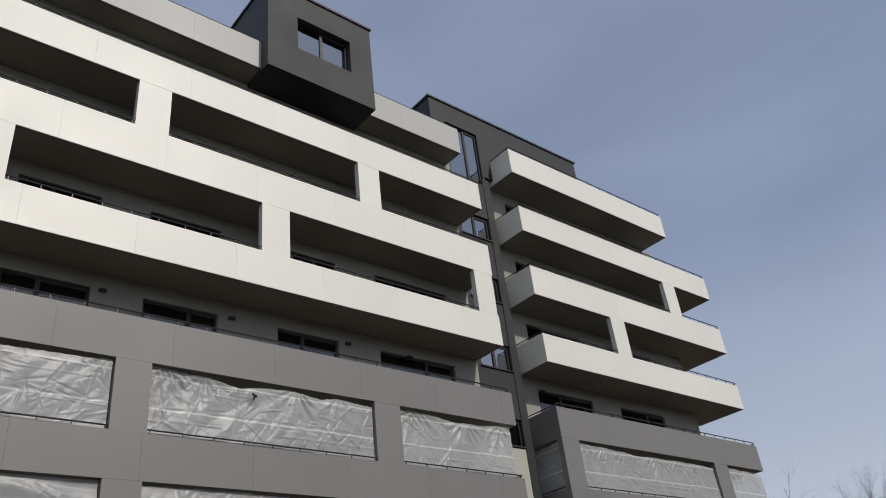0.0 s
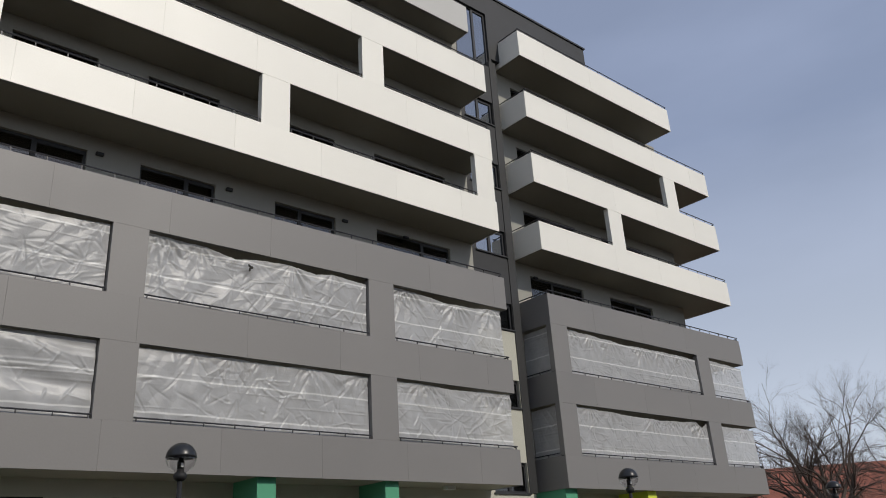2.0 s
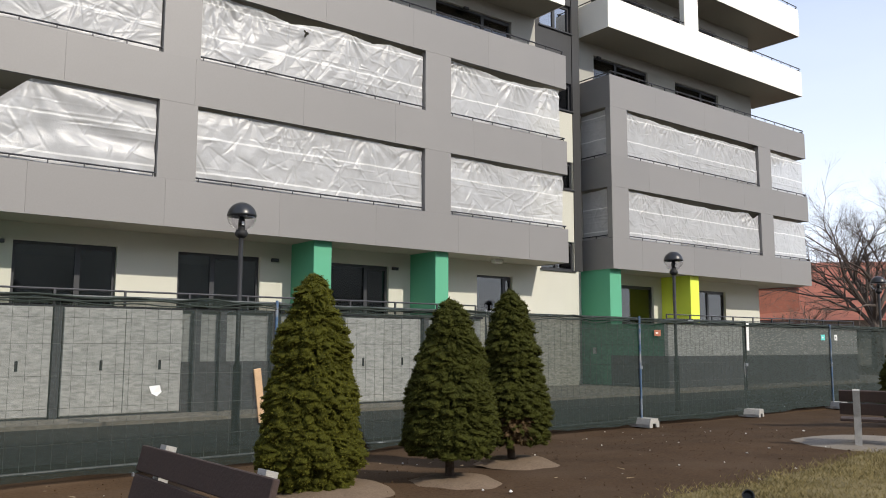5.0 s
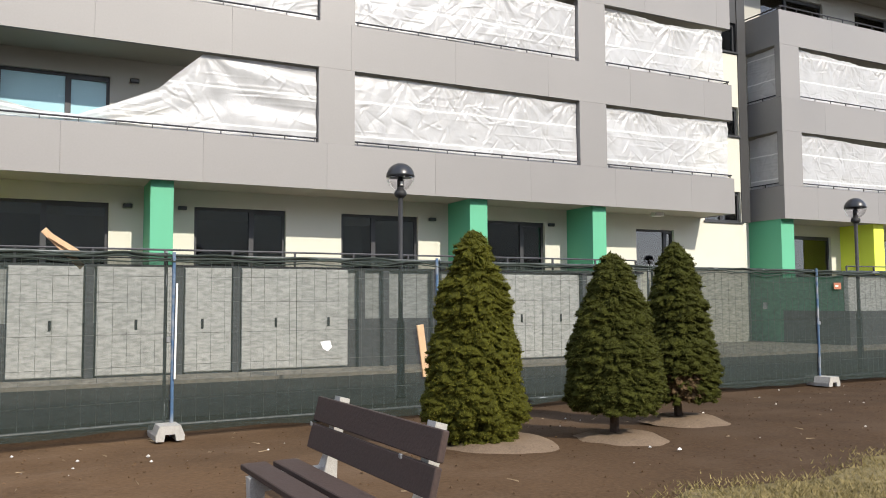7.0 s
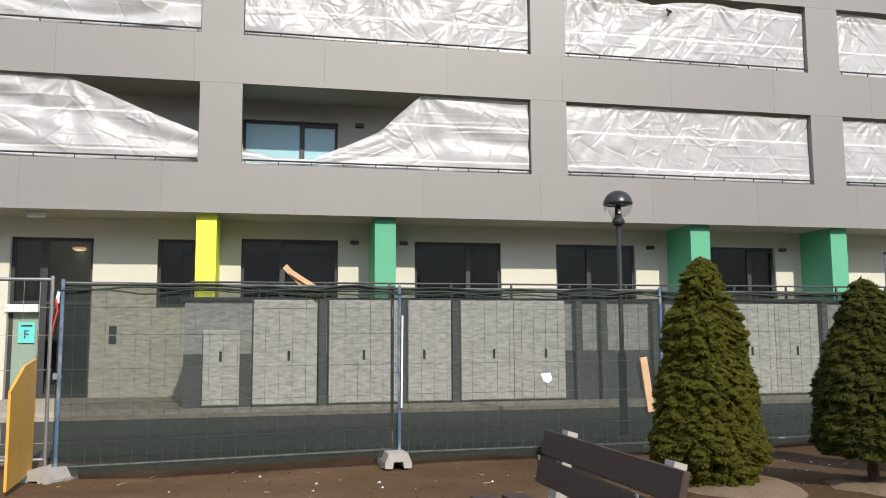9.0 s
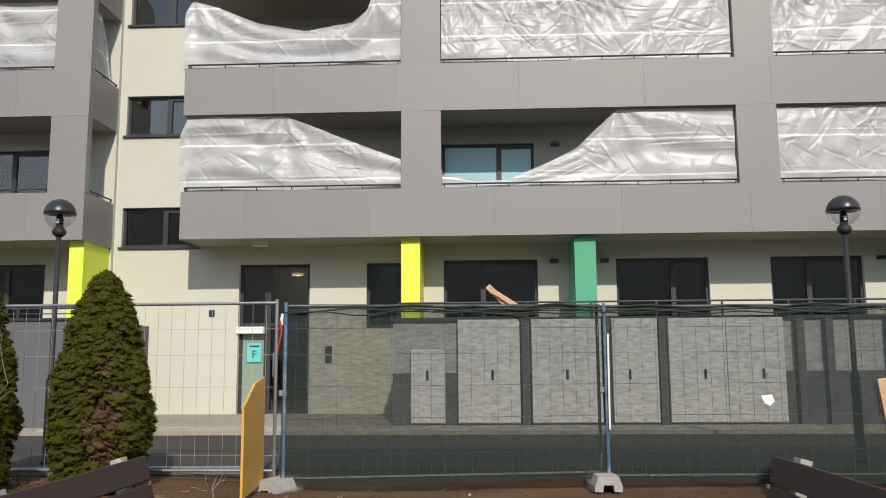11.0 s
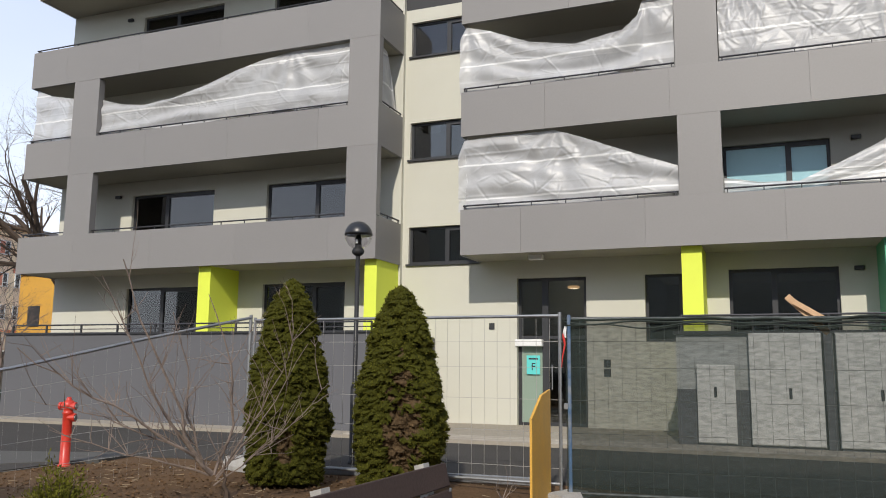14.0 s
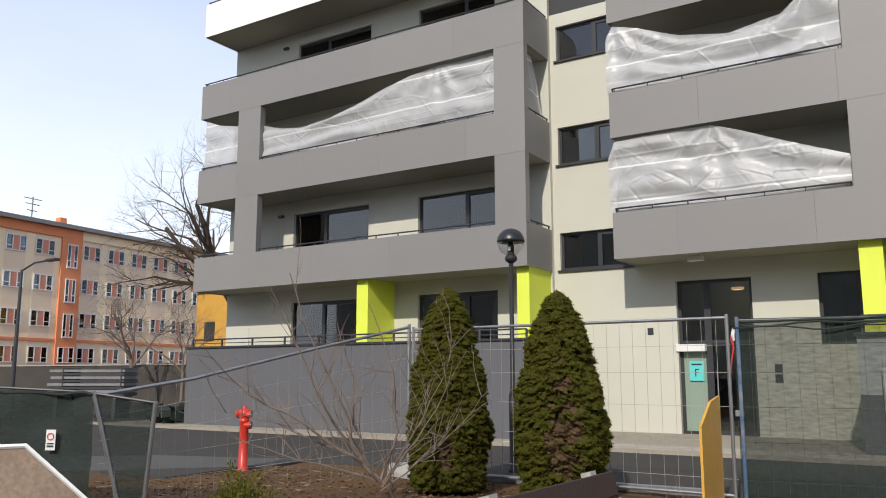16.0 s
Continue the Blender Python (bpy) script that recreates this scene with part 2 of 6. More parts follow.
STONE_DARK = material("dark_stone_wall", (0.058, 0.050, 0.042), 0.95, vary=0.35, scale=1.5, fine=14, bump=0.8)
STONE_BIT = material("pale_stone", (0.5, 0.48, 0.44), 0.9, vary=0.2, bump=0.2, random_tone=0.3, island=True)
NET_HEM = material("net_hem", (0.02, 0.028, 0.022), 0.9, vary=0.3, bump=0.1)


def glass_material(name, tint, rough=0.02, ior=1.5):
    m = bpy.data.materials.new(name)
    m.use_nodes = True
    n, l = m.node_tree.nodes, m.node_tree.links
    n.remove(n["Principled BSDF"])
    clear = n.new("ShaderNodeBsdfTransparent")
    clear.inputs["Color"].default_value = (*tint, 1)
    gloss = n.new("ShaderNodeBsdfGlossy")
    gloss.inputs["Roughness"].default_value = rough
    fr = n.new("ShaderNodeFresnel")
    fr.inputs["IOR"].default_value = ior
    mix = n.new("ShaderNodeMixShader")
    l.new(fr.outputs["Fac"], mix.inputs["Fac"])
    l.new(clear.outputs["BSDF"], mix.inputs[1])
    l.new(gloss.outputs["BSDF"], mix.inputs[2])
    l.new(mix.outputs["Shader"], n["Material Output"].inputs["Surface"])
    return m


GLASS = glass_material("window_glass", (0.55, 0.57, 0.55), ior=2.05)
GLASS_HIGH = glass_material("roof_window_glass", (0.5, 0.54, 0.56), ior=8.0)
GLASS_DOOR = material("frosted_pane", (0.24, 0.31, 0.25), 0.22, vary=0.06, scale=1.0, bump=0.0)
GLOBE = bpy.data.materials.new("globe_glass")
GLOBE.use_nodes = True
g_nodes, g_links = GLOBE.node_tree.nodes, GLOBE.node_tree.links
g_nodes.remove(g_nodes["Principled BSDF"])
g_clear = g_nodes.new("ShaderNodeBsdfTransparent")
g_clear.inputs["Color"].default_value = (0.93, 0.93, 0.94, 1)
g_gloss = g_nodes.new("ShaderNodeBsdfGlossy")
g_gloss.inputs["Roughness"].default_value = 0.08
g_edge = g_nodes.new("ShaderNodeLayerWeight")
g_edge.inputs["Blend"].default_value = 0.15
g_mix = g_nodes.new("ShaderNodeMixShader")
g_links.new(g_edge.outputs["Facing"], g_mix.inputs["Fac"])
g_links.new(g_clear.outputs["BSDF"], g_mix.inputs[1])
g_links.new(g_gloss.outputs["BSDF"], g_mix.inputs[2])
g_links.new(g_mix.outputs["Shader"], g_nodes["Material Output"].inputs["Surface"])
# The pale blue base colour stands for sky mirrored in one balcony window.
SKY_PANE = material("sky_reflection_pane", (0.32, 0.54, 0.60), 0.25, vary=0.06, scale=1.0, bump=0.0)


def net_material(name, low, high):
    m = bpy.data.materials.new(name)
    m.use_nodes = True
    n, l = m.node_tree.nodes, m.node_tree.links
    b = n["Principled BSDF"]
    b.inputs["Base Color"].default_value = (0.012, 0.021, 0.017, 1)
    b.inputs["Roughness"].default_value = 0.9
    clear = n.new("ShaderNodeBsdfTransparent")
    co = n.new("ShaderNodeTexCoord")
    noise_node = n.new("ShaderNodeTexNoise")
    noise_node.inputs["Scale"].default_value = 11.0
    noise_node.inputs["Detail"].default_value = 5
    mp = n.new("ShaderNodeMapping")
    mp.inputs["Scale"].default_value = (1.0, 1.0, 3.2)
    l.new(co.outputs["Object"], mp.inputs["Vector"])
    l.new(mp.outputs["Vector"], noise_node.inputs["Vector"])
    lim = n.new("ShaderNodeMapRange")
    lim.inputs["From Min"].default_value = 0.3
    lim.inputs["From Max"].default_value = 0.7
    lim.inputs["To Min"].default_value = low
    lim.inputs["To Max"].default_value = high
    l.new(noise_node.outputs["Fac"], lim.inputs["Value"])
    mix = n.new("ShaderNodeMixShader")
    l.new(lim.outputs["Result"], mix.inputs["Fac"])
    l.new(clear.outputs["BSDF"], mix.inputs[1])
    l.new(b.outputs["BSDF"], mix.inputs[2])
    l.new(mix.outputs["Shader"], n["Material Output"].inputs["Surface"])
    return m


NET = net_material("green_shade_net", 0.67, 0.79)
NET_MID = net_material("close_green_net", 0.77, 0.87)
NET_DENSE = net_material("dense_green_net", 0.84, 0.93)


def film_material():
    """Crumpled translucent building film with woven bands across it."""
    m = bpy.data.materials.new("building_film")
    m.use_nodes = True
    n, l = m.node_tree.nodes, m.node_tree.links
    b = n["Principled BSDF"]
    b.inputs["Roughness"].default_value = 0.36
    b.inputs["Specular IOR Level"].default_value = 0.6
    co = n.new("ShaderNodeTexCoord")
    sep = n.new("ShaderNodeSeparateXYZ")
    l.new(co.outputs["Object"], sep.inputs["Vector"])
    wob = n.new("ShaderNodeTexNoise")
    wob.inputs["Scale"].default_value = 1.2
    l.new(co.outputs["Object"], wob.inputs["Vector"])
    w2 = n.new("ShaderNodeMath")
    w2.operation = "MULTIPLY_ADD"
    w2.inputs[1].default_value = 0.07
    l.new(wob.outputs["Fac"], w2.inputs[0])
    l.new(sep.outputs["Z"], w2.inputs[2])
    saw = n.new("ShaderNodeMath")
    saw.operation = "PINGPONG"
    saw.inputs[1].default_value = 0.42
    l.new(w2.outputs[0], saw.inputs[0])
    band = n.new("ShaderNodeMapRange")
    band.inputs["From Min"].default_value = 0.388
    band.inputs["From Max"].default_value = 0.408
    l.new(saw.outputs[0], band.inputs["Value"])
    grime = n.new("ShaderNodeTexNoise")
    grime.inputs["Scale"].default_value = 3.0
    grime.inputs["Detail"].default_value = 8
    l.new(co.outputs["Object"], grime.inputs["Vector"])
    tone = n.new("ShaderNodeMapRange")
    tone.inputs["From Min"].default_value = 0.3
    tone.inputs["From Max"].default_value = 0.75
    tone.inputs["To Min"].default_value = 0.52
    tone.inputs["To Max"].default_value = 0.66
    l.new(grime.outputs["Fac"], tone.inputs["Value"])
    col = n.new("ShaderNodeMix")
    col.data_type = "RGBA"
    col.inputs["B"].default_value = (0.88, 0.88, 0.86, 1)
    l.new(tone.outputs["Result"], col.inputs["A"])
    l.new(band.outputs["Result"], col.inputs["Factor"])
    l.new(col.outputs["Result"], b.inputs["Base Color"])
    crease = n.new("ShaderNodeTexNoise")
    crease.inputs["Scale"].default_value = 13.0
    crease.inputs["Detail"].default_value = 5
    crease.inputs["Distortion"].default_value = 1.0
    l.new(co.outputs["Object"], crease.inputs["Vector"])
    bp = n.new("ShaderNodeBump")
    bp.inputs["Strength"].default_value = 0.14
    bp.inputs["Distance"].default_value = 0.04
    l.new(crease.outputs["Fac"], bp.inputs["Height"])
    l.new(bp.outputs["Normal"], b.inputs["Normal"])
    tr = n.new("ShaderNodeBsdfTranslucent")
    tr.inputs["Color"].default_value = (0.7, 0.7, 0.68, 1)
    clear = n.new("ShaderNodeBsdfTransparent")
    mix = n.new("ShaderNodeMixShader")
    mix.inputs["Fac"].default_value = 0.25
    l.new(b.outputs["BSDF"], mix.inputs[1])
    l.new(tr.outputs["BSDF"], mix.inputs[2])
    see = n.new("ShaderNodeMapRange")
    see.inputs["To Min"].default_value = 0.16
    see.inputs["To Max"].default_value = 0.05
    l.new(band.outputs["Result"], see.inputs["Value"])
    mix2 = n.new("ShaderNodeMixShader")
    l.new(see.outputs["Result"], mix2.inputs["Fac"])
    l.new(mix.outputs["Shader"], mix2.inputs[1])
    l.new(clear.outputs["BSDF"], mix2.inputs[2])
    l.new(mix2.outputs["Shader"], n["Material Output"].inputs["Surface"])
    return m


FILM = film_material()


# ---- building blocks ----
def box(bm, x0, x1, y0, y1, z0, z1):
    v = [bm.verts.new(c) for c in ((x0, y0, z0), (x1, y0, z0), (x1, y1, z0), (x0, y1, z0), (x0, y0, z1), (x1, y0, z1), (x1, y1, z1), (x0, y1, z1))]
    for f in ((3, 2, 1, 0), (4, 5, 6, 7), (0, 1, 5, 4), (1, 2, 6, 5), (2, 3, 7, 6), (3, 0, 4, 7)):
        bm.faces.new([v[i] for i in f])
    return bm


def boxes(*rows):
    bm = bmesh.new()
    for r in rows:
        box(bm, *r)
    return bm


def soft_box(x0, x1, y0, y1, z0, z1, r=0.01):
    bm = boxes((x0, x1, y0, y1, z0, z1))
    bmesh.ops.bevel(bm, geom=bm.edges[:], offset=r, segments=1, affect="EDGES")
    return bm


def tube(bm, pts, radii, sides=6):
    """A tube along points, closed at the ends."""
    rings = []
    for i, p in enumerate(pts):
        a = Vector(pts[max(i - 1, 0)])
        b = Vector(pts[min(i + 1, len(pts) - 1)])
        d = (b - a).normalized()
        s = d.cross(Vector((0, 0, 1)) if abs(d.z) < 0.9 else Vector((1, 0, 0))).normalized()
        u = s.cross(d)
        r = radii[i] if isinstance(radii, (list, tuple)) else radii
        rings.append([bm.verts.new(Vector(p) + r * (math.cos(k * 2 * math.pi / sides) * s + math.sin(k * 2 * math.pi / sides) * u)) for k in range(sides)])
    for a, b in zip(rings, rings[1:]):
        for k in range(sides):
            bm.faces.new((a[k], a[(k + 1) % sides], b[(k + 1) % sides], b[k]))
    bm.faces.new(rings[0][::-1])
    bm.faces.new(rings[-1])
    return bm


def lathe(bm, profile, sides=24, at=(0, 0, 0)):
    """A turned shape from rows of (radius, height)."""
    rings = [[bm.verts.new((at[0] + r * math.cos(k * 2 * math.pi / sides), at[1] + r * math.sin(k * 2 * math.pi / sides), at[2] + z)) for k in range(sides)] for r, z in profile]
    for a, b in zip(rings, rings[1:]):
        for k in range(sides):
            bm.faces.new((a[k], a[(k + 1) % sides], b[(k + 1) % sides], b[k]))
    bm.faces.new(rings[0][::-1])
    bm.faces.new(rings[-1])
    return bm


def mesh_of(name, bm, mat, smooth=False):
    bmesh.ops.recalc_face_normals(bm, faces=bm.faces[:])
    me = bpy.data.meshes.new(name)
    bm.to_mesh(me)
    bm.free()
    me.materials.append(mat)
    if smooth:
        me.polygons.foreach_set("use_smooth", [True] * len(me.polygons))
    return me


def part(name, bm, mat, parent, label="", smooth=False):
    ob = new(name, mesh_of(name, bm, mat, smooth))
    ob.parent = parent
    return tagged(ob, label)


def share(name, me, parent, m=None):
    ob = new(name, me)
    ob.parent = parent
    if m is not None:
        ob.matrix_basis = m
    return ob


def thing(name, label, category, group="", m=None, kind=""):
    ob = new(name)
    if m is not None:
        ob.matrix_basis = m
    return tagged(ob, label, category, group, kind)


def solid(name, bm, mat, label, category, kind="", group="", smooth=False):
    return tagged(new(name, mesh_of(name, bm, mat, smooth)), label, category, group, kind)


def raw_mesh(name, verts, faces, mat, smooth=False):
    me = bpy.data.meshes.new(name)
    me.from_pydata(verts, [], faces)
    me.materials.append(mat)
    if smooth:
        me.polygons.foreach_set("use_smooth", [True] * len(me.polygons))
    return me


def quick_mesh(name, verts, corners, mat):
    """A mesh from an array of points, each run of so many corners one face."""
    me = bpy.data.meshes.new(name)
    n = len(verts) // corners
    me.vertices.add(len(verts))
    me.vertices.foreach_set("co", np.asarray(verts, np.float32).ravel())
    me.loops.add(len(verts))
    me.loops.foreach_set("vertex_index", np.arange(len(verts), dtype=np.int32))
    me.polygons.add(n)
    me.polygons.foreach_set("loop_start", np.arange(0, len(verts), corners, dtype=np.int32))
    me.update(calc_edges=True)
    me.materials.append(mat)
    return me

# ---- ground ----
solid("ground", boxes((-400, -13.8, -400, 400, -0.5, -0.03), (29.8, 400, -400, 400, -0.5, -0.03), (-13.8, 29.8, -400, -5.8, -0.5, -0.03), (-13.8, 29.8, 9.8, 400, -0.5, -0.03), (-13.8, 29.8, -5.8, 9.8, -0.5, -0.3)), SOIL, "brown bare soil ground with small stones", "ground", "structure")


def ground_z(x, y):
    """The soil dips along the middle of the site fence."""
    a = min(1.0, max(0.0, (x + 4.2) / 3.5))
    b = min(1.0, max(0.0, (y - 5.9) / 3.2)) * min(1.0, max(0.0, (9.85 - y) / 0.2))
    return -0.17 * a * a * (3 - 2 * a) * b * b * (3 - 2 * b)


def turf_edge(x):
    """Where the worn turf gives way to soil."""
    return 3.35 + 0.09 * x + 0.28 * noise.noise(Vector((x * 0.8, 0.0, 3.0))) + 0.10 * noise.noise(Vector((x * 3.1, 0.0, 5.0)))


def rough_sheet(name, x0, x1, y0, y1, z, nx, ny, amp, mat, label, category, seed=0.0, ragged=False):
    verts, faces = [], []
    for j in range(ny + 1):
        for i in range(nx + 1):
            x, y = x0 + (x1 - x0) * i / nx, y0 + (y1 - y0) * j / ny
            edge = min(i, nx - i, j, ny - j)
            h = amp * (noise.fractal(Vector((x * 0.9, y * 0.9, seed)), 0.8, 2.1, 5)) if edge else -0.03
            if ragged:
                h -= 0.07 * min(1.0, max(0.0, (y - turf_edge(x)) / 0.25)) + 0.05 * min(1.0, max(0.0, (5.3 - x - 0.35 * y + 0.5 * noise.noise(Vector((x, y * 1.3, 8.0)))) / 0.5))
            verts.append((x, y, z + h + ground_z(x, y)))
    for j in range(ny):
        for i in range(nx):
            a = j * (nx + 1) + i
            faces.append((a, a + 1, a + nx + 2, a + nx + 1))
    return tagged(new(name, raw_mesh(name, verts, faces, mat, True)), label, category, "", "structure")


rough_sheet("soil_bed", -14, 30, -6, 9.9, -0.005, 220, 140, 0.018, SOIL, "brown raked bare soil of the yard", "ground", 3.0)
solid("road", boxes((-120, 120, 9.75, 14.1, -0.2, 0.004)), ASPHALT, "dark grey asphalt access road along the building", "road", "structure")
solid("road_left", boxes((-60, -11.5, 14.1, 60, -0.2, 0.0), (-120, -14.0, -60, 9.75, -0.2, 0.0), (-14.0, -9.45, 7.0, 9.75, -0.2, 0.03)), ASPHALT, "dark grey asphalt yard beside the building", "road", "structure")
pavement = tagged(new("pavement"), "beige concrete paving along the building", "pavement", "", "structure")
part("paving_bed", boxes((-21.5, 40, 14.1, 19.0, -0.2, 0.03)), KERB_STONE, pavement)
part("kerb", boxes((-21.5, 40, 14.0, 14.1, -0.2, 0.07)), KERB_STONE, pavement, "beige concrete kerb")

# ---- apartment building ----
ZB = [4.06, 6.98, 9.88, 12.81, 15.68, 18.66, 21.65]
ZT = [5.16, 8.10, 11.04, 13.98, 16.98, 19.87, 22.90]
LX0, LX1, LY = -21.17, -9.07, 17.24
CX0, CX1, CY = -6.89, 19.17, 17.40
RX0, RX1, RY = 21.70, 35.13, 17.68
L_WALL, C_WALL, R_WALL = 18.72, 18.85, 19.25

building = thing("apartment_building", "new apartment block with grey lower and white upper cladding", "building")


def wall_with_holes(name, x0, x1, y0, y1, z0, z1, holes, mat, label=""):
    """A wall with openings right through it; holes are (x0, x1, z0, z1)."""
    xs = sorted({x0, x1, *[h[0] for h in holes], *[h[1] for h in holes]})
    zs = sorted({z0, z1, *[h[2] for h in holes], *[h[3] for h in holes]})
    full = {(i, j) for i in range(len(xs) - 1) for j in range(len(zs) - 1)
            if not any(h[0] <= xs[i] + 1e-6 and h[1] >= xs[i + 1] - 1e-6 and h[2] <= zs[j] + 1e-6 and h[3] >= zs[j + 1] - 1e-6 for h in holes)}
    bm = bmesh.new()
    made = {}

    def at(i, j, y):
        if (i, j, y) not in made:
            made[i, j, y] = bm.verts.new((xs[i], y, zs[j]))
        return made[i, j, y]

    for i, j in full:
        bm.faces.new((at(i, j, y0), at(i + 1, j, y0), at(i + 1, j + 1, y0), at(i, j + 1, y0)))
        bm.faces.new((at(i, j, y1), at(i, j + 1, y1), at(i + 1, j + 1, y1), at(i + 1, j, y1)))
        for di, dj, p, q in ((-1, 0, (i, j), (i, j + 1)), (1, 0, (i + 1, j), (i + 1, j + 1)), (0, -1, (i, j), (i + 1, j)), (0, 1, (i, j + 1), (i + 1, j + 1))):
            if (i + di, j + dj) not in full:
                bm.faces.new((at(*p, y0), at(*q, y0), at(*q, y1), at(*p, y1)))
    return part(name, bm, mat, building, label)


def window(x0, x1, z0, z1, y, split=0.62, sill=False, glass=None):
    """A dark framed window set back in its wall: a frame with a mullion, two panes."""
    w = tagged(new("window"), "dark framed window")
    w.parent = building
    f, d0, d1 = 0.07, y + 0.10, y + 0.17
    xm = x0 + (x1 - x0) * split
    part("frame", boxes((x0, x1, d0, d1, z1 - f, z1), (x0, x1, d0, d1, z0, z0 + f), (x0, x0 + f, d0, d1, z0 + f, z1 - f), (x1 - f, x1, d0, d1, z0 + f, z1 - f), (xm - 0.06, xm + 0.06, d0 - 0.01, d1, z0 + f, z1 - f), (xm + 0.06, x1 - f, d0 - 0.01, d1, z1 - f - 0.05, z1 - f)), FRAME, w)
    part("pane", boxes((x0 + f, xm - 0.06, d0 + 0.03, d0 + 0.045, z0 + f, z1 - f)), glass or GLASS, w)
    part("pane", boxes((xm + 0.06, x1 - f, d0 + 0.03, d0 + 0.045, z0 + f, z1 - f - 0.05)), glass or GLASS, w)
    if sill:
        part("sill", boxes((x0 - 0.06, x1 + 0.06, y - 0.06, y + 0.1, z0 - 0.05, z0)), FRAME, w)
    return w


def cladding(x0, x1, y, z0, z1, mat, step=2.85, first=None, axis="x", label=""):
    """A balcony front: a backing with thin sheets hung on it, with open joints."""
    front = tagged(new("parapet"), label)
    front.parent = building
    along = lambda a, b, p, q, c, d: (a, b, p, q, c, d) if axis == "x" else (p, q, a, b, c, d)
    part("backing", boxes(along(x0 + 0.02, x1 - 0.02, *((y + 0.03, y + 0.14) if axis == "x" else (y[0], y[1])), z0 + 0.012, z1 - 0.03)), CORE, front)
    cuts = [x0]
    c = x0 + (first or step)
    while c < x1 - 0.5:
        cuts.append(c)
        c += step
    cuts.append(x1)
    for a, b in zip(cuts, cuts[1:]):
        ea, eb = (0 if a == x0 else 0.0018), (0 if b == x1 else 0.0018)
        part("cladding_panel", boxes(along(a + ea, b - eb, *((y, y + 0.028) if axis == "x" else (y[2], y[3])), z0, z1)), mat, front)
    part("coping", boxes(along(x0, x1, *((y + 0.028, y + 0.16) if axis == "x" else (min(y[0], y[2]) + (0.028 if y[2] < y[0] else 0), max(y[1], y[3]) - (0.028 if y[3] > y[1] else 0))), z1 - 0.02, z1 + 0.006)), RAIL, front)
    return front


def end_panel(x, side, y0, y1, z0, z1, mat):
    """The short end of a balcony. side: +1 faces +x."""
    yy = (x - 0.11, x - 0.03, x - 0.028, x) if side > 0 else (x + 0.03, x + 0.11, x, x + 0.028)
    return cladding(y0 + 0.03, y1, yy, z0, z1, mat, step=9, axis="y")


def handrail(x0, x1, y, z, gap=0.78, h=0.10):
    bm = bmesh.new()
    tube(bm, [(x0, y, z + h), (x1, y, z + h)], 0.021, 6)
    n = max(2, round((x1 - x0) / gap))
    for i in range(n + 1):
        x = x0 + 0.06 + (x1 - x0 - 0.12) * i / n
        box(bm, x - 0.012, x + 0.012, y - 0.012, y + 0.012, z, z + h)
    return part("handrail", bm, RAIL, building, "dark steel handrail")


def end_rail(x, y0, y1, z, h=0.10):
    bm = bmesh.new()
    tube(bm, [(x, y0, z + h), (x, y1, z + h)], 0.021, 6)
    for i in range(3):
        yy = y0 + 0.05 + (y1 - y0 - 0.1) * i / 2
        box(bm, x - 0.012, x + 0.012, yy - 0.012, yy + 0.012, z, z + h)
    return part("handrail", bm, RAIL, building, "dark steel handrail")


def pillar(x0, x1, y, z0, z1, mat, depth=0.22):
    return part("pillar", boxes((x0, x1, y, y + depth, z0 + 0.002, z1 - 0.002)), mat, building)


def wall_lamp(x, y, z):
    bm = boxes((x - 0.10, x + 0.10, y - 0.10, y, z - 0.045, z + 0.045))
    bmesh.ops.bevel(bm, geom=bm.edges[:], offset=0.012, segments=1, affect="EDGES")
    part("wall_lamp", bm, FRAME, building, "small dark balcony wall lamp")


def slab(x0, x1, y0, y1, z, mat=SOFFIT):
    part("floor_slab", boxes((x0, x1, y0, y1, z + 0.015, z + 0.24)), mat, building)


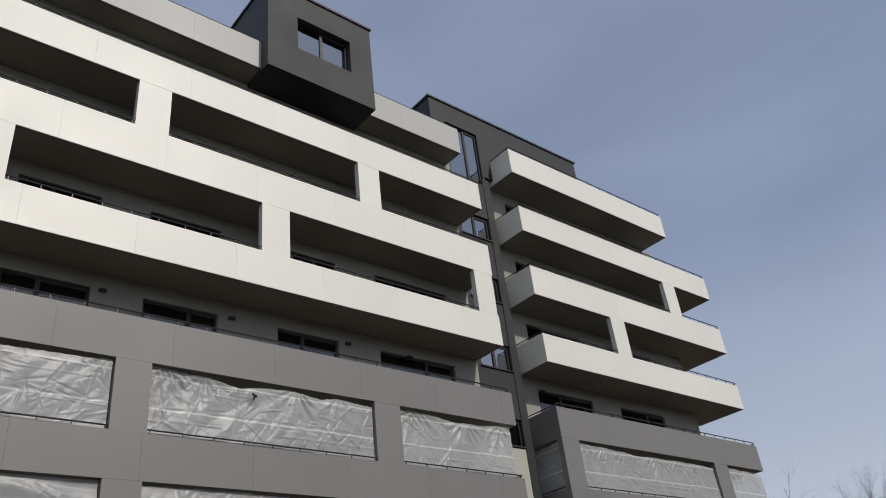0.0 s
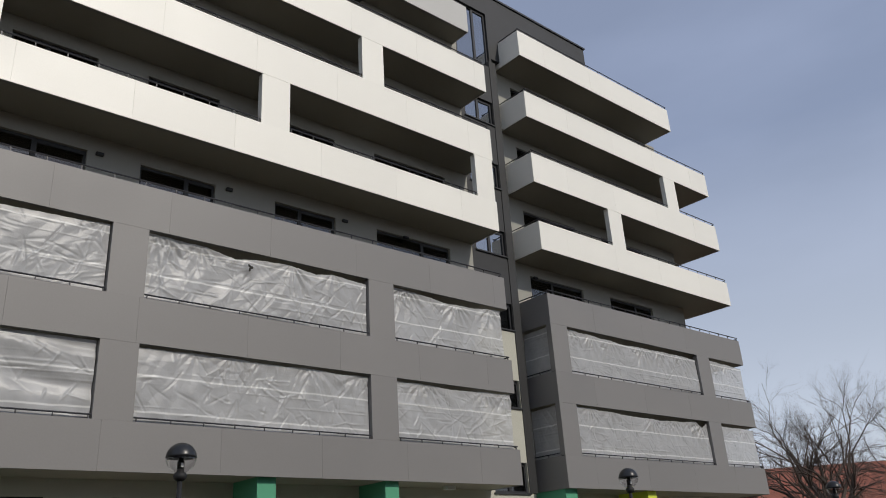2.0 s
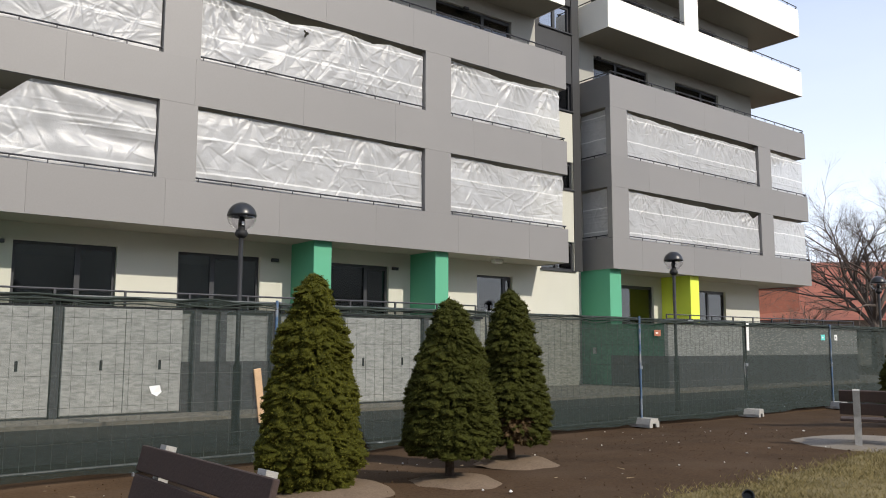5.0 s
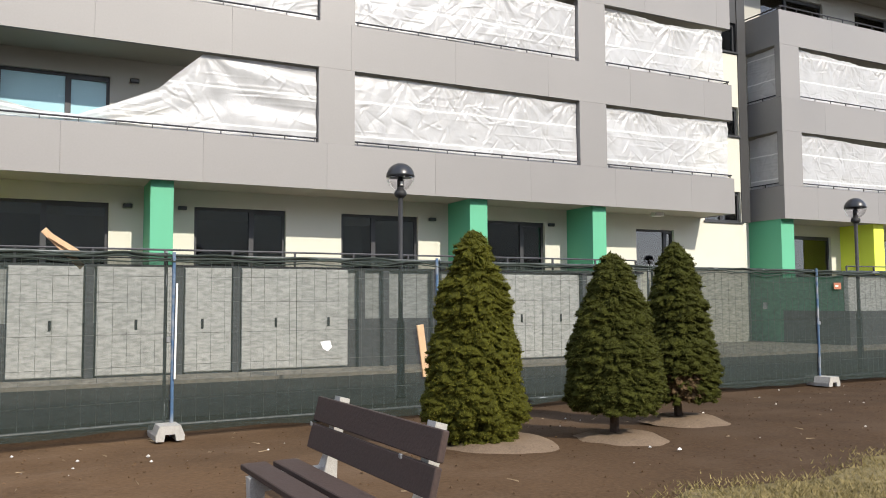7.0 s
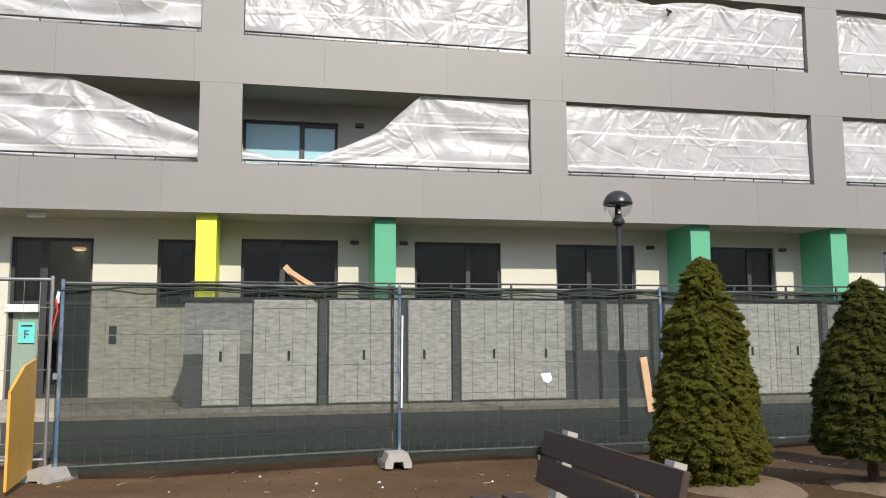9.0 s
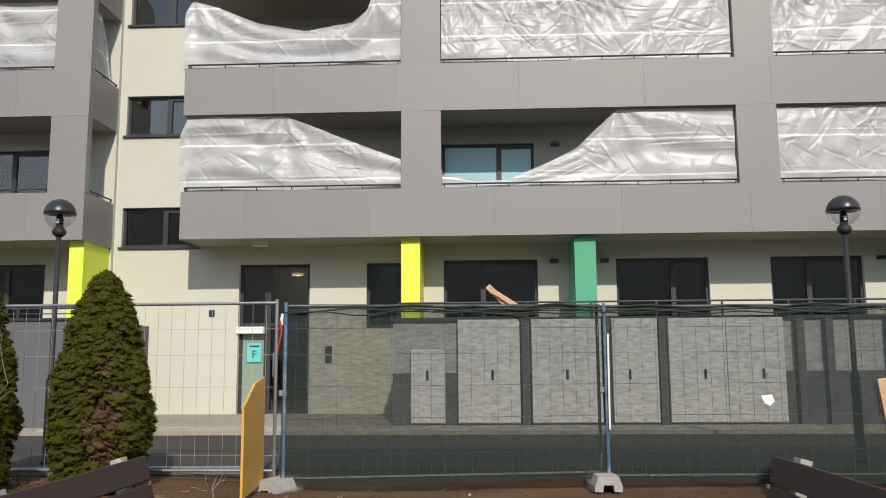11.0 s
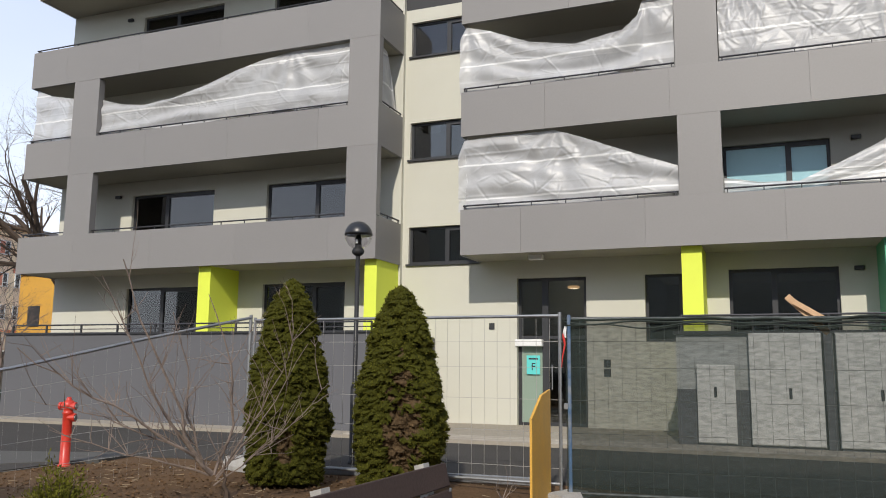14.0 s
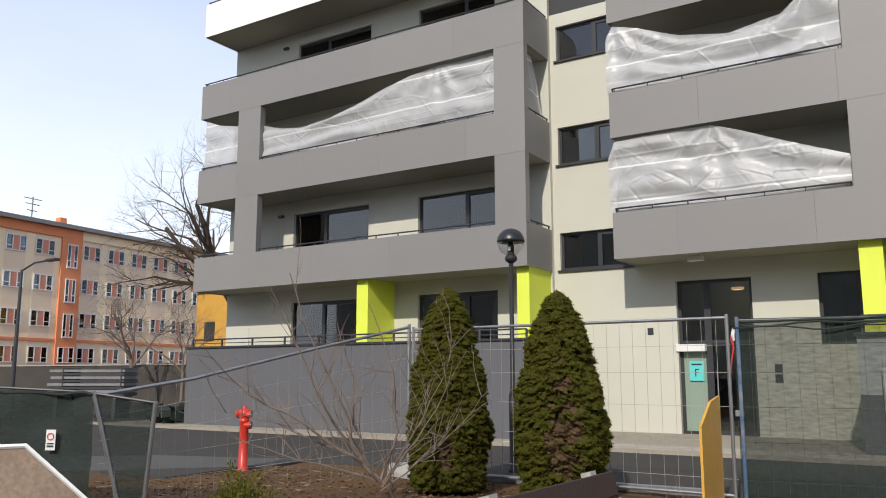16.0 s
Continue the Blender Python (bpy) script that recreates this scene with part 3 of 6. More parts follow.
# slabs with their parapets, block by block
for k in range(7):
    upper = k >= 3
    mat = WHITE if upper else GREY
    zb, zt = ZB[k], ZT[k]
    # centre block
    if k < 6:
        slab(CX0 + 0.05, CX1 - 0.05, CY + 0.05, 26.0, zb)
        cladding(CX0, CX1, CY, zb, zt, mat, 2.85, 1.5 + 0.6 * (k % 3))
        end_panel(CX0, -1, CY, C_WALL, zb, zt, mat)
        end_panel(CX1, 1, CY, C_WALL, zb, zt, mat)
        end_rail(CX1 - 0.06, CY + 0.06, C_WALL, zt)
        end_rail(CX0 + 0.06, CY + 0.06, C_WALL, zt)
    else:
        slab(CX0 + 0.05, 18.9, 17.92, 26.0, zb)
        cladding(CX0, 18.95, 17.87, zb, zt, PALE, 2.85)
        end_panel(18.95, 1, 17.87, C_WALL + 0.4, zb, zt, PALE)
        handrail(CX0, 18.9, 17.95, zt)
    # left block
    slab(LX0 + 0.05, LX1 - 0.05, LY + 0.05, 26.0, zb)
    cladding(LX0, LX1, LY, zb, zt, mat, 2.85, 2.2 - 0.4 * (k % 3))
    end_panel(LX1, 1, LY, L_WALL, zb, zt, mat)
    end_panel(LX0, -1, LY, 20.0, zb, zt, mat)
    end_rail(LX1 - 0.06, LY + 0.06, L_WALL, zt)
    end_rail(LX0 + 0.06, LY + 0.06, 19.9, zt)
    # block beyond the second stair
    r_end = RX1 if k < 6 else 32.65
    slab(RX0 + 0.05, r_end - 0.05, RY + 0.05, 26.0, zb)
    cladding(RX0, r_end, RY, zb, zt, mat, 3.1, 1.6 + 0.5 * (k % 3))
    end_panel(RX0, -1, RY, R_WALL, zb, zt, mat)
    end_panel(r_end, 1, RY, 20.2, zb, zt, mat)
    end_rail(RX0 + 0.06, RY + 0.06, R_WALL, zt)
    end_rail(r_end - 0.06, RY + 0.06, 20.1, zt)
    handrail(RX0 + 0.05, r_end - 0.05, RY + 0.035, zt, 0.78, 0.10 if k < 2 else 0.14)

# pillars and rails between the parapets
C_PILLARS = {0: [(-1.80, -0.89), (5.80, 6.70), (13.35, 14.28)], 1: [(-1.80, -0.89), (5.83, 6.71), (13.35, 14.28)], 2: [],
             3: [(1.80, 2.74), (9.66, 10.60), (18.24, 19.12), (-6.84, -5.9)], 4: [(-2.20, -1.30), (5.66, 6.64), (13.33, 14.22)], 5: []}
for k, spans in C_PILLARS.items():
    top = ZB[k + 1]
    for a, b in spans:
        pillar(a, b, CY + 0.004, ZT[k], top, WHITE if k >= 3 else GREY)
    edges = sorted([CX0 + 0.05, CX1 - 0.05] + [v for s in spans for v in s])
    for a, b in zip(edges[::2], edges[1::2]):
        if b - a > 0.3:
            handrail(a + 0.02, b - 0.02, CY + 0.035, ZT[k], 0.78, 0.10 if k < 2 else 0.14)
for k in (0, 1):
    pillar(-19.38, -18.40, LY + 0.004, ZT[k], ZB[k + 1], GREY)
    pillar(-9.95, LX1 - 0.004, LY + 0.004, ZT[k], ZB[k + 1], GREY)
    handrail(LX0 + 0.05, -19.40, LY + 0.09, ZT[k])
    handrail(-18.38, -9.97, LY + 0.09, ZT[k])
    pillar(RX0 + 0.004, 22.61, RY + 0.004, ZT[k], ZB[k + 1], GREY)
    pillar(31.22, 32.18, RY + 0.004, ZT[k], ZB[k + 1], GREY)
for k in (2, 3, 4, 5):
    handrail(LX0 + 0.05, LX1 - 0.05, LY + 0.09, ZT[k])
pillar(26.28, 27.20, RY + 0.004, ZT[3], ZB[4], WHITE)
pillar(31.12, 32.05, RY + 0.004, ZT[4], ZB[5], WHITE)

# back walls with their windows
FLOORS = [1.32] + [z + 0.25 for z in ZB]
HEADS = [3.68] + [z - 0.42 for z in ZB[1:]] + [24.0]
C_WIN = [(-2.78, -1.55), (-0.91, 1.36), (3.23, 5.43), (6.88, 9.05), (11.16, 13.11), (16.45, 17.97)]
L_WIN = [(-18.22, -15.15), (-13.32, -10.70)]
C_UP = [(-5.6, -3.2), (-0.93, 1.33), (3.28, 5.45), (6.85, 9.04), (10.98, 13.17), (14.8, 18.05)]
R_WIN = [(22.65, 25.9), (27.7, 30.8)]
R_END = 33.4
ROOF = 22.6


def storey_holes(spans, first=0, last=6):
    return [(a, b, FLOORS[k] + 0.03, HEADS[k]) for a, b in spans for k in range(first, last + 1)]


DOOR = (-5.91, -4.17, 0.02, 3.63)
STAIR_L = [(-8.89, -6.95, 4.09, 5.08), (-8.89, -6.95, 6.92, 7.95), (-8.89, -6.95, 9.83, 10.82), (-8.89, -6.95, 12.75, 13.8), (-8.89, -6.95, 15.7, 16.8)]
STAIR_R = [(19.35, 20.98, 4.0, 5.02), (19.35, 20.98, 6.9, 7.9), (19.35, 20.98, 9.78, 10.8), (19.4, 20.98, 12.7, 13.75), (19.4, 20.98, 15.6, 16.7), (19.4, 20.98, 18.5, 19.6), (19.6, 21.3, 21.6, 24.6)]
SMALL = (-2.78, -1.60, 2.05, 3.63)
SIDE = (16.48, 18.02, 2.3, 3.63)
TOWER = (19.22, 21.08, 21.4, 24.2)
wall_with_holes("wall", LX0, LX1, L_WALL, L_WALL + 0.4, 0.0, ROOF, storey_holes(L_WIN), RENDER_WALL, "cream rendered wall")
wall_with_holes("wall", LX1, CX1, C_WALL, C_WALL + 0.4, 0.0, 4.2, storey_holes(C_WIN[1:5], 0, 0) + [SMALL, SIDE, DOOR, (-8.89, -6.95, 4.09, 4.2)], RENDER_WALL, "cream rendered wall")
wall_with_holes("wall", LX1, CX0, C_WALL, C_WALL + 0.4, 4.2, 11.2, [(-8.89, -6.95, 4.2, 5.08)] + STAIR_L[1:3], RENDER_WALL, "cream rendered stair wall")
wall_with_holes("wall", CX0, CX1, C_WALL, C_WALL + 0.4, 4.2, 11.2, storey_holes(C_UP, 1, 2), RENDER_GREY, "grey rendered balcony wall")
wall_with_holes("wall", LX1, CX0, C_WALL, C_WALL + 0.4, 11.2, ROOF, STAIR_L[3:], GREY_DARK, "dark grey stair wall")
wall_with_holes("wall", CX0, CX1, C_WALL, C_WALL + 0.4, 11.2, ROOF, storey_holes(C_UP, 3, 6), RENDER_GREY, "grey rendered balcony wall")
wall_with_holes("wall", CX1, RX0 - 0.5, C_WALL, C_WALL + 0.4, 0.0, 9.7, STAIR_R[:2], RENDER_WALL, "cream rendered wall")
wall_with_holes("wall", CX1, RX0 - 0.5, C_WALL, C_WALL + 0.4, 9.7, 25.26, STAIR_R[2:6] + [TOWER], GREY_DARK, "dark grey stair tower wall")
wall_with_holes("wall", RX0 - 0.5, R_END, R_WALL, R_WALL + 0.4, 0.0, 4.2, storey_holes(R_WIN, 0, 0), RENDER_WALL, "cream rendered wall")
wall_with_holes("wall", RX0 - 0.5, R_END, R_WALL, R_WALL + 0.4, 4.2, 21.7, storey_holes(R_WIN, 1, 6), RENDER_GREY, "grey rendered balcony wall")
part("stair_corner", boxes((RX0 - 0.70, RX0 - 0.32, C_WALL - 0.03, R_WALL, 4.0, 21.7)), GREY_DARK, building, "dark grey stair corner cladding")
part("side_wall", boxes((LX0, LX0 + 0.3, L_WALL + 0.4, 26, 0, ROOF)), RENDER_WALL, building)
part("side_wall", boxes((R_END - 0.3, R_END, R_WALL + 0.4, 26, 0, 21.7)), RENDER_WALL, building)
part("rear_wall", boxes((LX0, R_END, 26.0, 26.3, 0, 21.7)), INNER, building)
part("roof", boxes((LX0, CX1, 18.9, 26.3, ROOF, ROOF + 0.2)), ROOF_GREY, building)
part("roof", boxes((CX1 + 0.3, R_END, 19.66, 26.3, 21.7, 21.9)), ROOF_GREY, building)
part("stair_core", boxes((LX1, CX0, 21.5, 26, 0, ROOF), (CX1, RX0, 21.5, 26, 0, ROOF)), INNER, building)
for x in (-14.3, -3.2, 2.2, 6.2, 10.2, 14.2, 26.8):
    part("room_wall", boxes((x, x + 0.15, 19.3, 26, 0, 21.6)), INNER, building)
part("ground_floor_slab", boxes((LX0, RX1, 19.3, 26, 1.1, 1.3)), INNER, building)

for spans, y, first in ((C_WIN[1:5], C_WALL, None), (C_UP, C_WALL, 1), (L_WIN, L_WALL, 0), (R_WIN, R_WALL, 0)):
    for k in (range(1) if first is None else range(first, 7)):
        for i, (a, b) in enumerate(spans):
            window(a, b, FLOORS[k] + 0.03, HEADS[k], y, 0.62 if i % 2 else 0.42, False, SKY_PANE if spans is C_UP and k == 1 and i == 1 else None)
window(*SMALL, C_WALL, 0.7)
window(*SIDE, C_WALL, 0.8)
for i, h in enumerate(STAIR_L):
    window(*h, C_WALL, 0.55, True)
for h in STAIR_R[:6]:
    window(*h, C_WALL, 0.5, True, GLASS_HIGH if h[2] > 12 else None)
window(*TOWER, C_WALL, 0.6, False, GLASS_HIGH)
for k in range(1, 4):
    for x in (1.85, 5.75, 9.45, 13.5, 16.0):
        wall_lamp(x, C_WALL, HEADS[k] - 0.05)
    for x in (-18.75,):
        wall_lamp(x, L_WALL, HEADS[k] - 0.02)
    wall_lamp(22.9, R_WALL, HEADS[k] - 0.05)
for x in (1.75, 2.95, 9.45, 13.3):
    wall_lamp(x, C_WALL, 3.62)

# penthouse boxes
wall_with_holes("penthouse_bay", 9.82, 14.32, CY, CY + 0.36, 21.5, 25.62, [(11.03, 13.33, 22.88, 24.45)], GREY_DARK, "dark grey projecting bay front")
part("bay_side", boxes((9.82, 9.92, CY + 0.36, 20.6, 21.5, 25.62)), GREY_DARK, building)
part("bay_side", boxes((14.22, 14.32, CY + 0.36, 20.6, 21.5, 25.62)), GREY_DARK, building)
part("bay_floor", boxes((9.92, 14.22, CY + 0.36, 20.6, 21.5, 21.58)), GREY_DARK, building)
part("bay_roof", boxes((9.76, 14.38, CY - 0.06, 20.7, 25.62, 25.71)), GREY_DARK, building, "thin dark roof edge")
window(11.03, 13.33, 22.88, 24.45, CY + 0.16, 0.5, False, GLASS_HIGH)
part("penthouse", boxes((RX0 - 0.5, 27.9, C_WALL, 25.5, 21.9, 25.26)), GREY_DARK, building, "dark grey roof storey")
part("penthouse_side", boxes((18.45, CX1, C_WALL, 25.5, 22.8, 25.26), (CX1, RX0 - 0.5, C_WALL + 2.5, 25.5, 21.7, 25.26)), GREY_DARK, building)
part("roof_edge", boxes((18.38, 27.98, C_WALL - 0.06, 25.6, 25.26, 25.35)), FRAME, building)

# painted fins under the first floor
for a, b, y, mat, wall, z0 in ((-1.82, -1.39, 17.6, LIME, C_WALL, 0.05), (2.10, 2.58, 17.6, GREEN, C_WALL, 0.05), (9.95, 10.47, 17.6, GREEN, C_WALL, 0.05), (13.88, 14.35, 17.6, GREEN, C_WALL, 0.05),
                               (-14.55, -14.15, 17.45, LIME, L_WALL, 0.05), (-9.46, -9.12, 17.45, LIME, L_WALL, 0.05), (21.75, 22.35, 17.9, GREEN, R_WALL, 0.03), (26.4, 26.95, 17.9, LIME, R_WALL, 0.05)):
    part("fin", boxes((a, b, y, wall, z0, ZB[0] + 0.015)), mat, building, "lime green painted fin wall" if mat is LIME else "green painted fin wall")

part("wall_socket", soft_box(21.70, 21.75, 18.55, 18.70, 1.10, 1.32, 0.006), PAPER, building, "small white box on the green fin")

# entrance
part("lobby", boxes((-6.6, -3.4, 20.7, 20.85, 0.0, 4.0), (-6.6, -6.45, 19.3, 20.7, 0.0, 4.0), (-3.55, -3.4, 19.3, 20.7, 0.0, 4.0)), RENDER_WALL, building, "pale entrance lobby walls")
door = tagged(new("entrance_door"), "dark framed glass entrance door")
door.parent = building
dx0, dx1, dz0, dz1 = DOOR
dy0, dy1 = C_WALL + 0.14, C_WALL + 0.22
part("frame", boxes((dx0, dx1, dy0, dy1, dz1 - 0.08, dz1), (dx0, dx0 + 0.08, dy0, dy1, dz0, dz1 - 0.08), (dx1 - 0.08, dx1, dy0, dy1, dz0, dz1 - 0.08), (-5.30, -5.14, dy0 - 0.01, dy1, dz0, dz1 - 0.08), (dx0 + 0.08, -5.30, dy0, dy1, 2.12, 2.2), (-5.14, dx1 - 0.08, dy0, dy1, 2.12, 2.2), (dx0 + 0.08, -5.30, dy0, dy1, dz0, 0.1), (-5.14, dx1 - 0.08, dy0, dy1, dz0, 0.12)), FRAME, door)
for r in ((dx0 + 0.08, -5.30, 0.1, 2.12), (-5.14, dx1 - 0.08, 0.12, 2.12), (dx0 + 0.08, -5.30, 2.2, dz1 - 0.08), (-5.14, dx1 - 0.08, 2.2, dz1 - 0.08)):
    part("pane", boxes((r[0], r[1], dy0 + 0.03, dy0 + 0.045, r[2], r[3])), GLASS_DOOR if r[1] < -5.2 and r[3] < 2.15 else GLASS, door)
bm = bmesh.new()
tube(bm, [(-5.05, dy0 - 0.05, 0.9), (-5.05, dy0 - 0.05, 1.5)], 0.016, 8)
part("door_handle", bm, STEEL, door)
part("letter_box_panel", soft_box(-5.95, -5.27, C_WALL - 0.06, C_WALL + 0.12, 1.94, 2.11, 0.012), PAPER, door, "white box over the side light")
part("soffit_light", soft_box(-5.35, -5.0, 17.9, 18.1, 3.96, 4.075, 0.01), PAPER, building, "white box light under the balcony")
part("soffit_light", soft_box(16.6, 16.95, 18.1, 18.3, 3.96, 4.075, 0.01), PAPER, building, "white box light under the balcony")
part("intercom", soft_box(-6.63, -6.49, C_WALL - 0.03, C_WALL, 2.36, 2.52, 0.008), FRAME, building, "small dark wall box")
for z in (1.33, 1.55):
    part("wall_vent", soft_box(-3.77, -3.61, C_WALL - 0.03, C_WALL, z - 0.1, z + 0.08, 0.006), FRAME, building, "small dark wall vent")
bm = bmesh.new()
lathe(bm, [(0.13, 0.0), (0.15, 0.03), (0.15, 0.06)], 20, (-4.65, 19.65, 3.42))
lobby_light = bpy.data.lights.new("lobby_light", "POINT")
lobby_light.energy, lobby_light.color, lobby_light.shadow_soft_size = 4.0, (1.0, 0.9, 0.72), 0.12
new("lobby_light", lobby_light).matrix_world = pose(-4.65, 19.75, 3.30)
part("lobby_lamp", bm, LAMP_GLOW, building, "lit warm ceiling lamp in the entrance")
notice = thing("door_notice", "cyan paper notice with a dark letter F", "notice", m=pose(-5.53, C_WALL + 0.125, 1.26))
part("sheet", boxes((-0.17, 0.17, 0, 0.004, 0, 0.46)), CYAN, notice)
part("header_bar", boxes((-0.12, 0.12, -0.003, 0, 0.36, 0.40)), INK, notice)
fc = bpy.data.curves.new("letter", "FONT")
fc.body, fc.size, fc.align_x, fc.extrude = "F", 0.26, "CENTER", 0.002
fo = bpy.data.objects.new("letter", fc)
scene.collection.objects.link(fo)
bpy.context.view_layer.update()
fm = bpy.data.meshes.new_from_object(fo.evaluated_get(bpy.context.evaluated_depsgraph_get()))
bpy.data.objects.remove(fo)
fm.materials.clear()
fm.materials.append(INK)
share("letter", fm, notice, pose(0, -0.004, 0.10, 90, 0, 0))

# ---- terraces ----
terrace = tagged(new("terrace_wall"), "raised terrace with a dark grey rendered wall", "terrace wall", "", "structure")
part("wall", boxes((-19.0, -8.1, 15.3, 15.5, -0.1, 2.14)), TERRACE_GREY, terrace)
part("coping", boxes((-19.04, -8.06, 15.26, 15.54, 2.14, 2.19)), FRAME, terrace)
part("side_wall", boxes((-19.0, -18.8, 15.5, 18.72, -0.1, 2.14), (-8.3, -8.1, 15.5, 18.84, -0.1, 2.14)), TERRACE_GREY, terrace)
part("deck", boxes((-18.8, -8.3, 15.5, 18.72, 1.1, 1.3)), PAVING, terrace)


def terrace_rail(x0, x1, y, z, parent, h=0.22):
    bm = bmesh.new()
    for dz in (h, h * 0.45):
        tube(bm, [(x0, y, z + dz), (x1, y, z + dz)], 0.022 if dz == h else 0.013, 6)
    n = round((x1 - x0) / 1.25)
    for i in range(n + 1):
        x = x0 + (x1 - x0) * i / n
        box(bm, x - 0.02, x + 0.02, y - 0.02, y + 0.02, z, z + h)
    part("rail", bm, RAIL, parent, "dark steel terrace rail")


terrace_rail(-18.9, -8.2, 15.42, 2.19, terrace, 0.2)
terrace_c = tagged(new("terrace_wall_centre"), "raised terrace with a light screen over a dark base", "terrace wall", "", "structure")
part("base", boxes((-1.8, 13.9, 15.62, 15.82, -0.1, 1.05)), TERRACE_GREY, terrace_c)
part("screen", boxes((-1.8, 13.9, 15.66, 15.78, 1.05, 2.08)), SCREEN, terrace_c)
part("coping", boxes((-1.84, 13.94, 15.58, 15.86, 2.08, 2.14)), FRAME, terrace_c)
part("side_wall", boxes((-1.8, -1.6, 15.82, 18.85, -0.1, 2.0), (13.7, 13.9, 15.82, 18.85, -0.1, 1.3)), CABINET, terrace_c)
part("deck", boxes((-1.6, 13.7, 15.82, 18.85, 1.1, 1.3)), PAVING, terrace_c)
terrace_rail(-1.7, 13.8, 15.72, 2.14, terrace_c, 0.30)
for x in (0.83, 2.42, 3.51, 6.16, 6.72, 7.9, 9.0, 12.0):
    part("post", boxes((x - 0.07, x + 0.07, 15.48, 15.62, 0.0, 2.08)), TERRACE_GREY, terrace_c)
terrace_r = tagged(new("terrace_wall_far"), "raised terrace with a white screen over a dark base", "terrace wall", "", "structure")
part("side_base", boxes((21.73, 21.95, 15.7, 17.9, -0.1, 1.06)), TERRACE_GREY, terrace_r)
part("side_wall", boxes((21.73, 21.95, 15.68, 17.9, 1.06, 2.12)), GREEN, terrace_r, "green painted side wall")
part("base", boxes((21.73, 34.5, 15.5, 15.7, -0.1, 1.06)), TERRACE_GREY, terrace_r)
part("screen", boxes((21.75, 34.5, 15.53, 15.67, 1.06, 2.1)), CABINET, terrace_r)
part("coping", boxes((21.71, 34.54, 15.46, 15.74, 2.12, 2.16)), FRAME, terrace_r)
part("deck", boxes((22.5, 34.3, 15.7, 19.25, 1.1, 1.3)), PAVING, terrace_r)
terrace_rail(21.8, 34.4, 15.6, 2.16, terrace_r, 0.25)


def storage_cabinet(x0, x1, h, doors):
    c = thing("storage_cabinet", "pale grey terrace cabinet with small dark handles", "cabinet", "cabinets along the terrace", pose((x0 + x1) / 2, 15.5, 0.03))
    w = (x1 - x0) / 2
    part("body", boxes((-w, w, 0.0, 0.12, 0.04, h)), CABINET, c)
    part("plinth", boxes((-w + 0.03, w - 0.03, 0.02, 0.12, 0, 0.04)), TERRACE_GREY, c)
    n = len(doors)
    for i, hx in enumerate(doors):
        a, b = -w + 2 * w * i / n, -w + 2 * w * (i + 1) / n
        d = part("door", boxes((a + 0.008, b - 0.008, -0.03, 0.0, 0.06, h - 0.02)), CABINET, c)
        part("handle", soft_box(hx - (x0 + x1) / 2 - 0.025, hx - (x0 + x1) / 2 + 0.025, -0.05, -0.03, 0.88, 1.07, 0.006), FRAME, d, "dark handle")


storage_cabinet(-1.43, -0.75, 1.48, [-1.1])
storage_cabinet(-0.5, 0.72, 2.06, [0.18])
storage_cabinet(0.95, 2.32, 2.06, [1.64])
storage_cabinet(2.52, 3.41, 2.06, [2.85])
storage_cabinet(3.61, 5.84, 2.06, [4.30, 5.41])
storage_cabinet(9.65, 11.81, 2.0, [10.15, 11.26])

paver = mesh_of("paver", soft_box(-0.146, 0.146, -0.096, 0.096, -0.03, 0.02, 0.006), PAVING)
rr = random.Random(12)
for j in range(6):
    for i in range(48):
        share("paver", paver, pavement, pose(-8.2 + 0.3 * i + 0.15 * (j % 2), 14.22 + 0.2 * j, 0.032 + rr.uniform(-0.002, 0.003), rr.uniform(-0.4, 0.4), rr.uniform(-0.4, 0.4), rr.uniform(-0.6, 0.6)))

# ---- building film over the balconies ----
full = "crumpled translucent white building film closing a balcony"
slack = "sagging translucent white building film on a balcony rail"


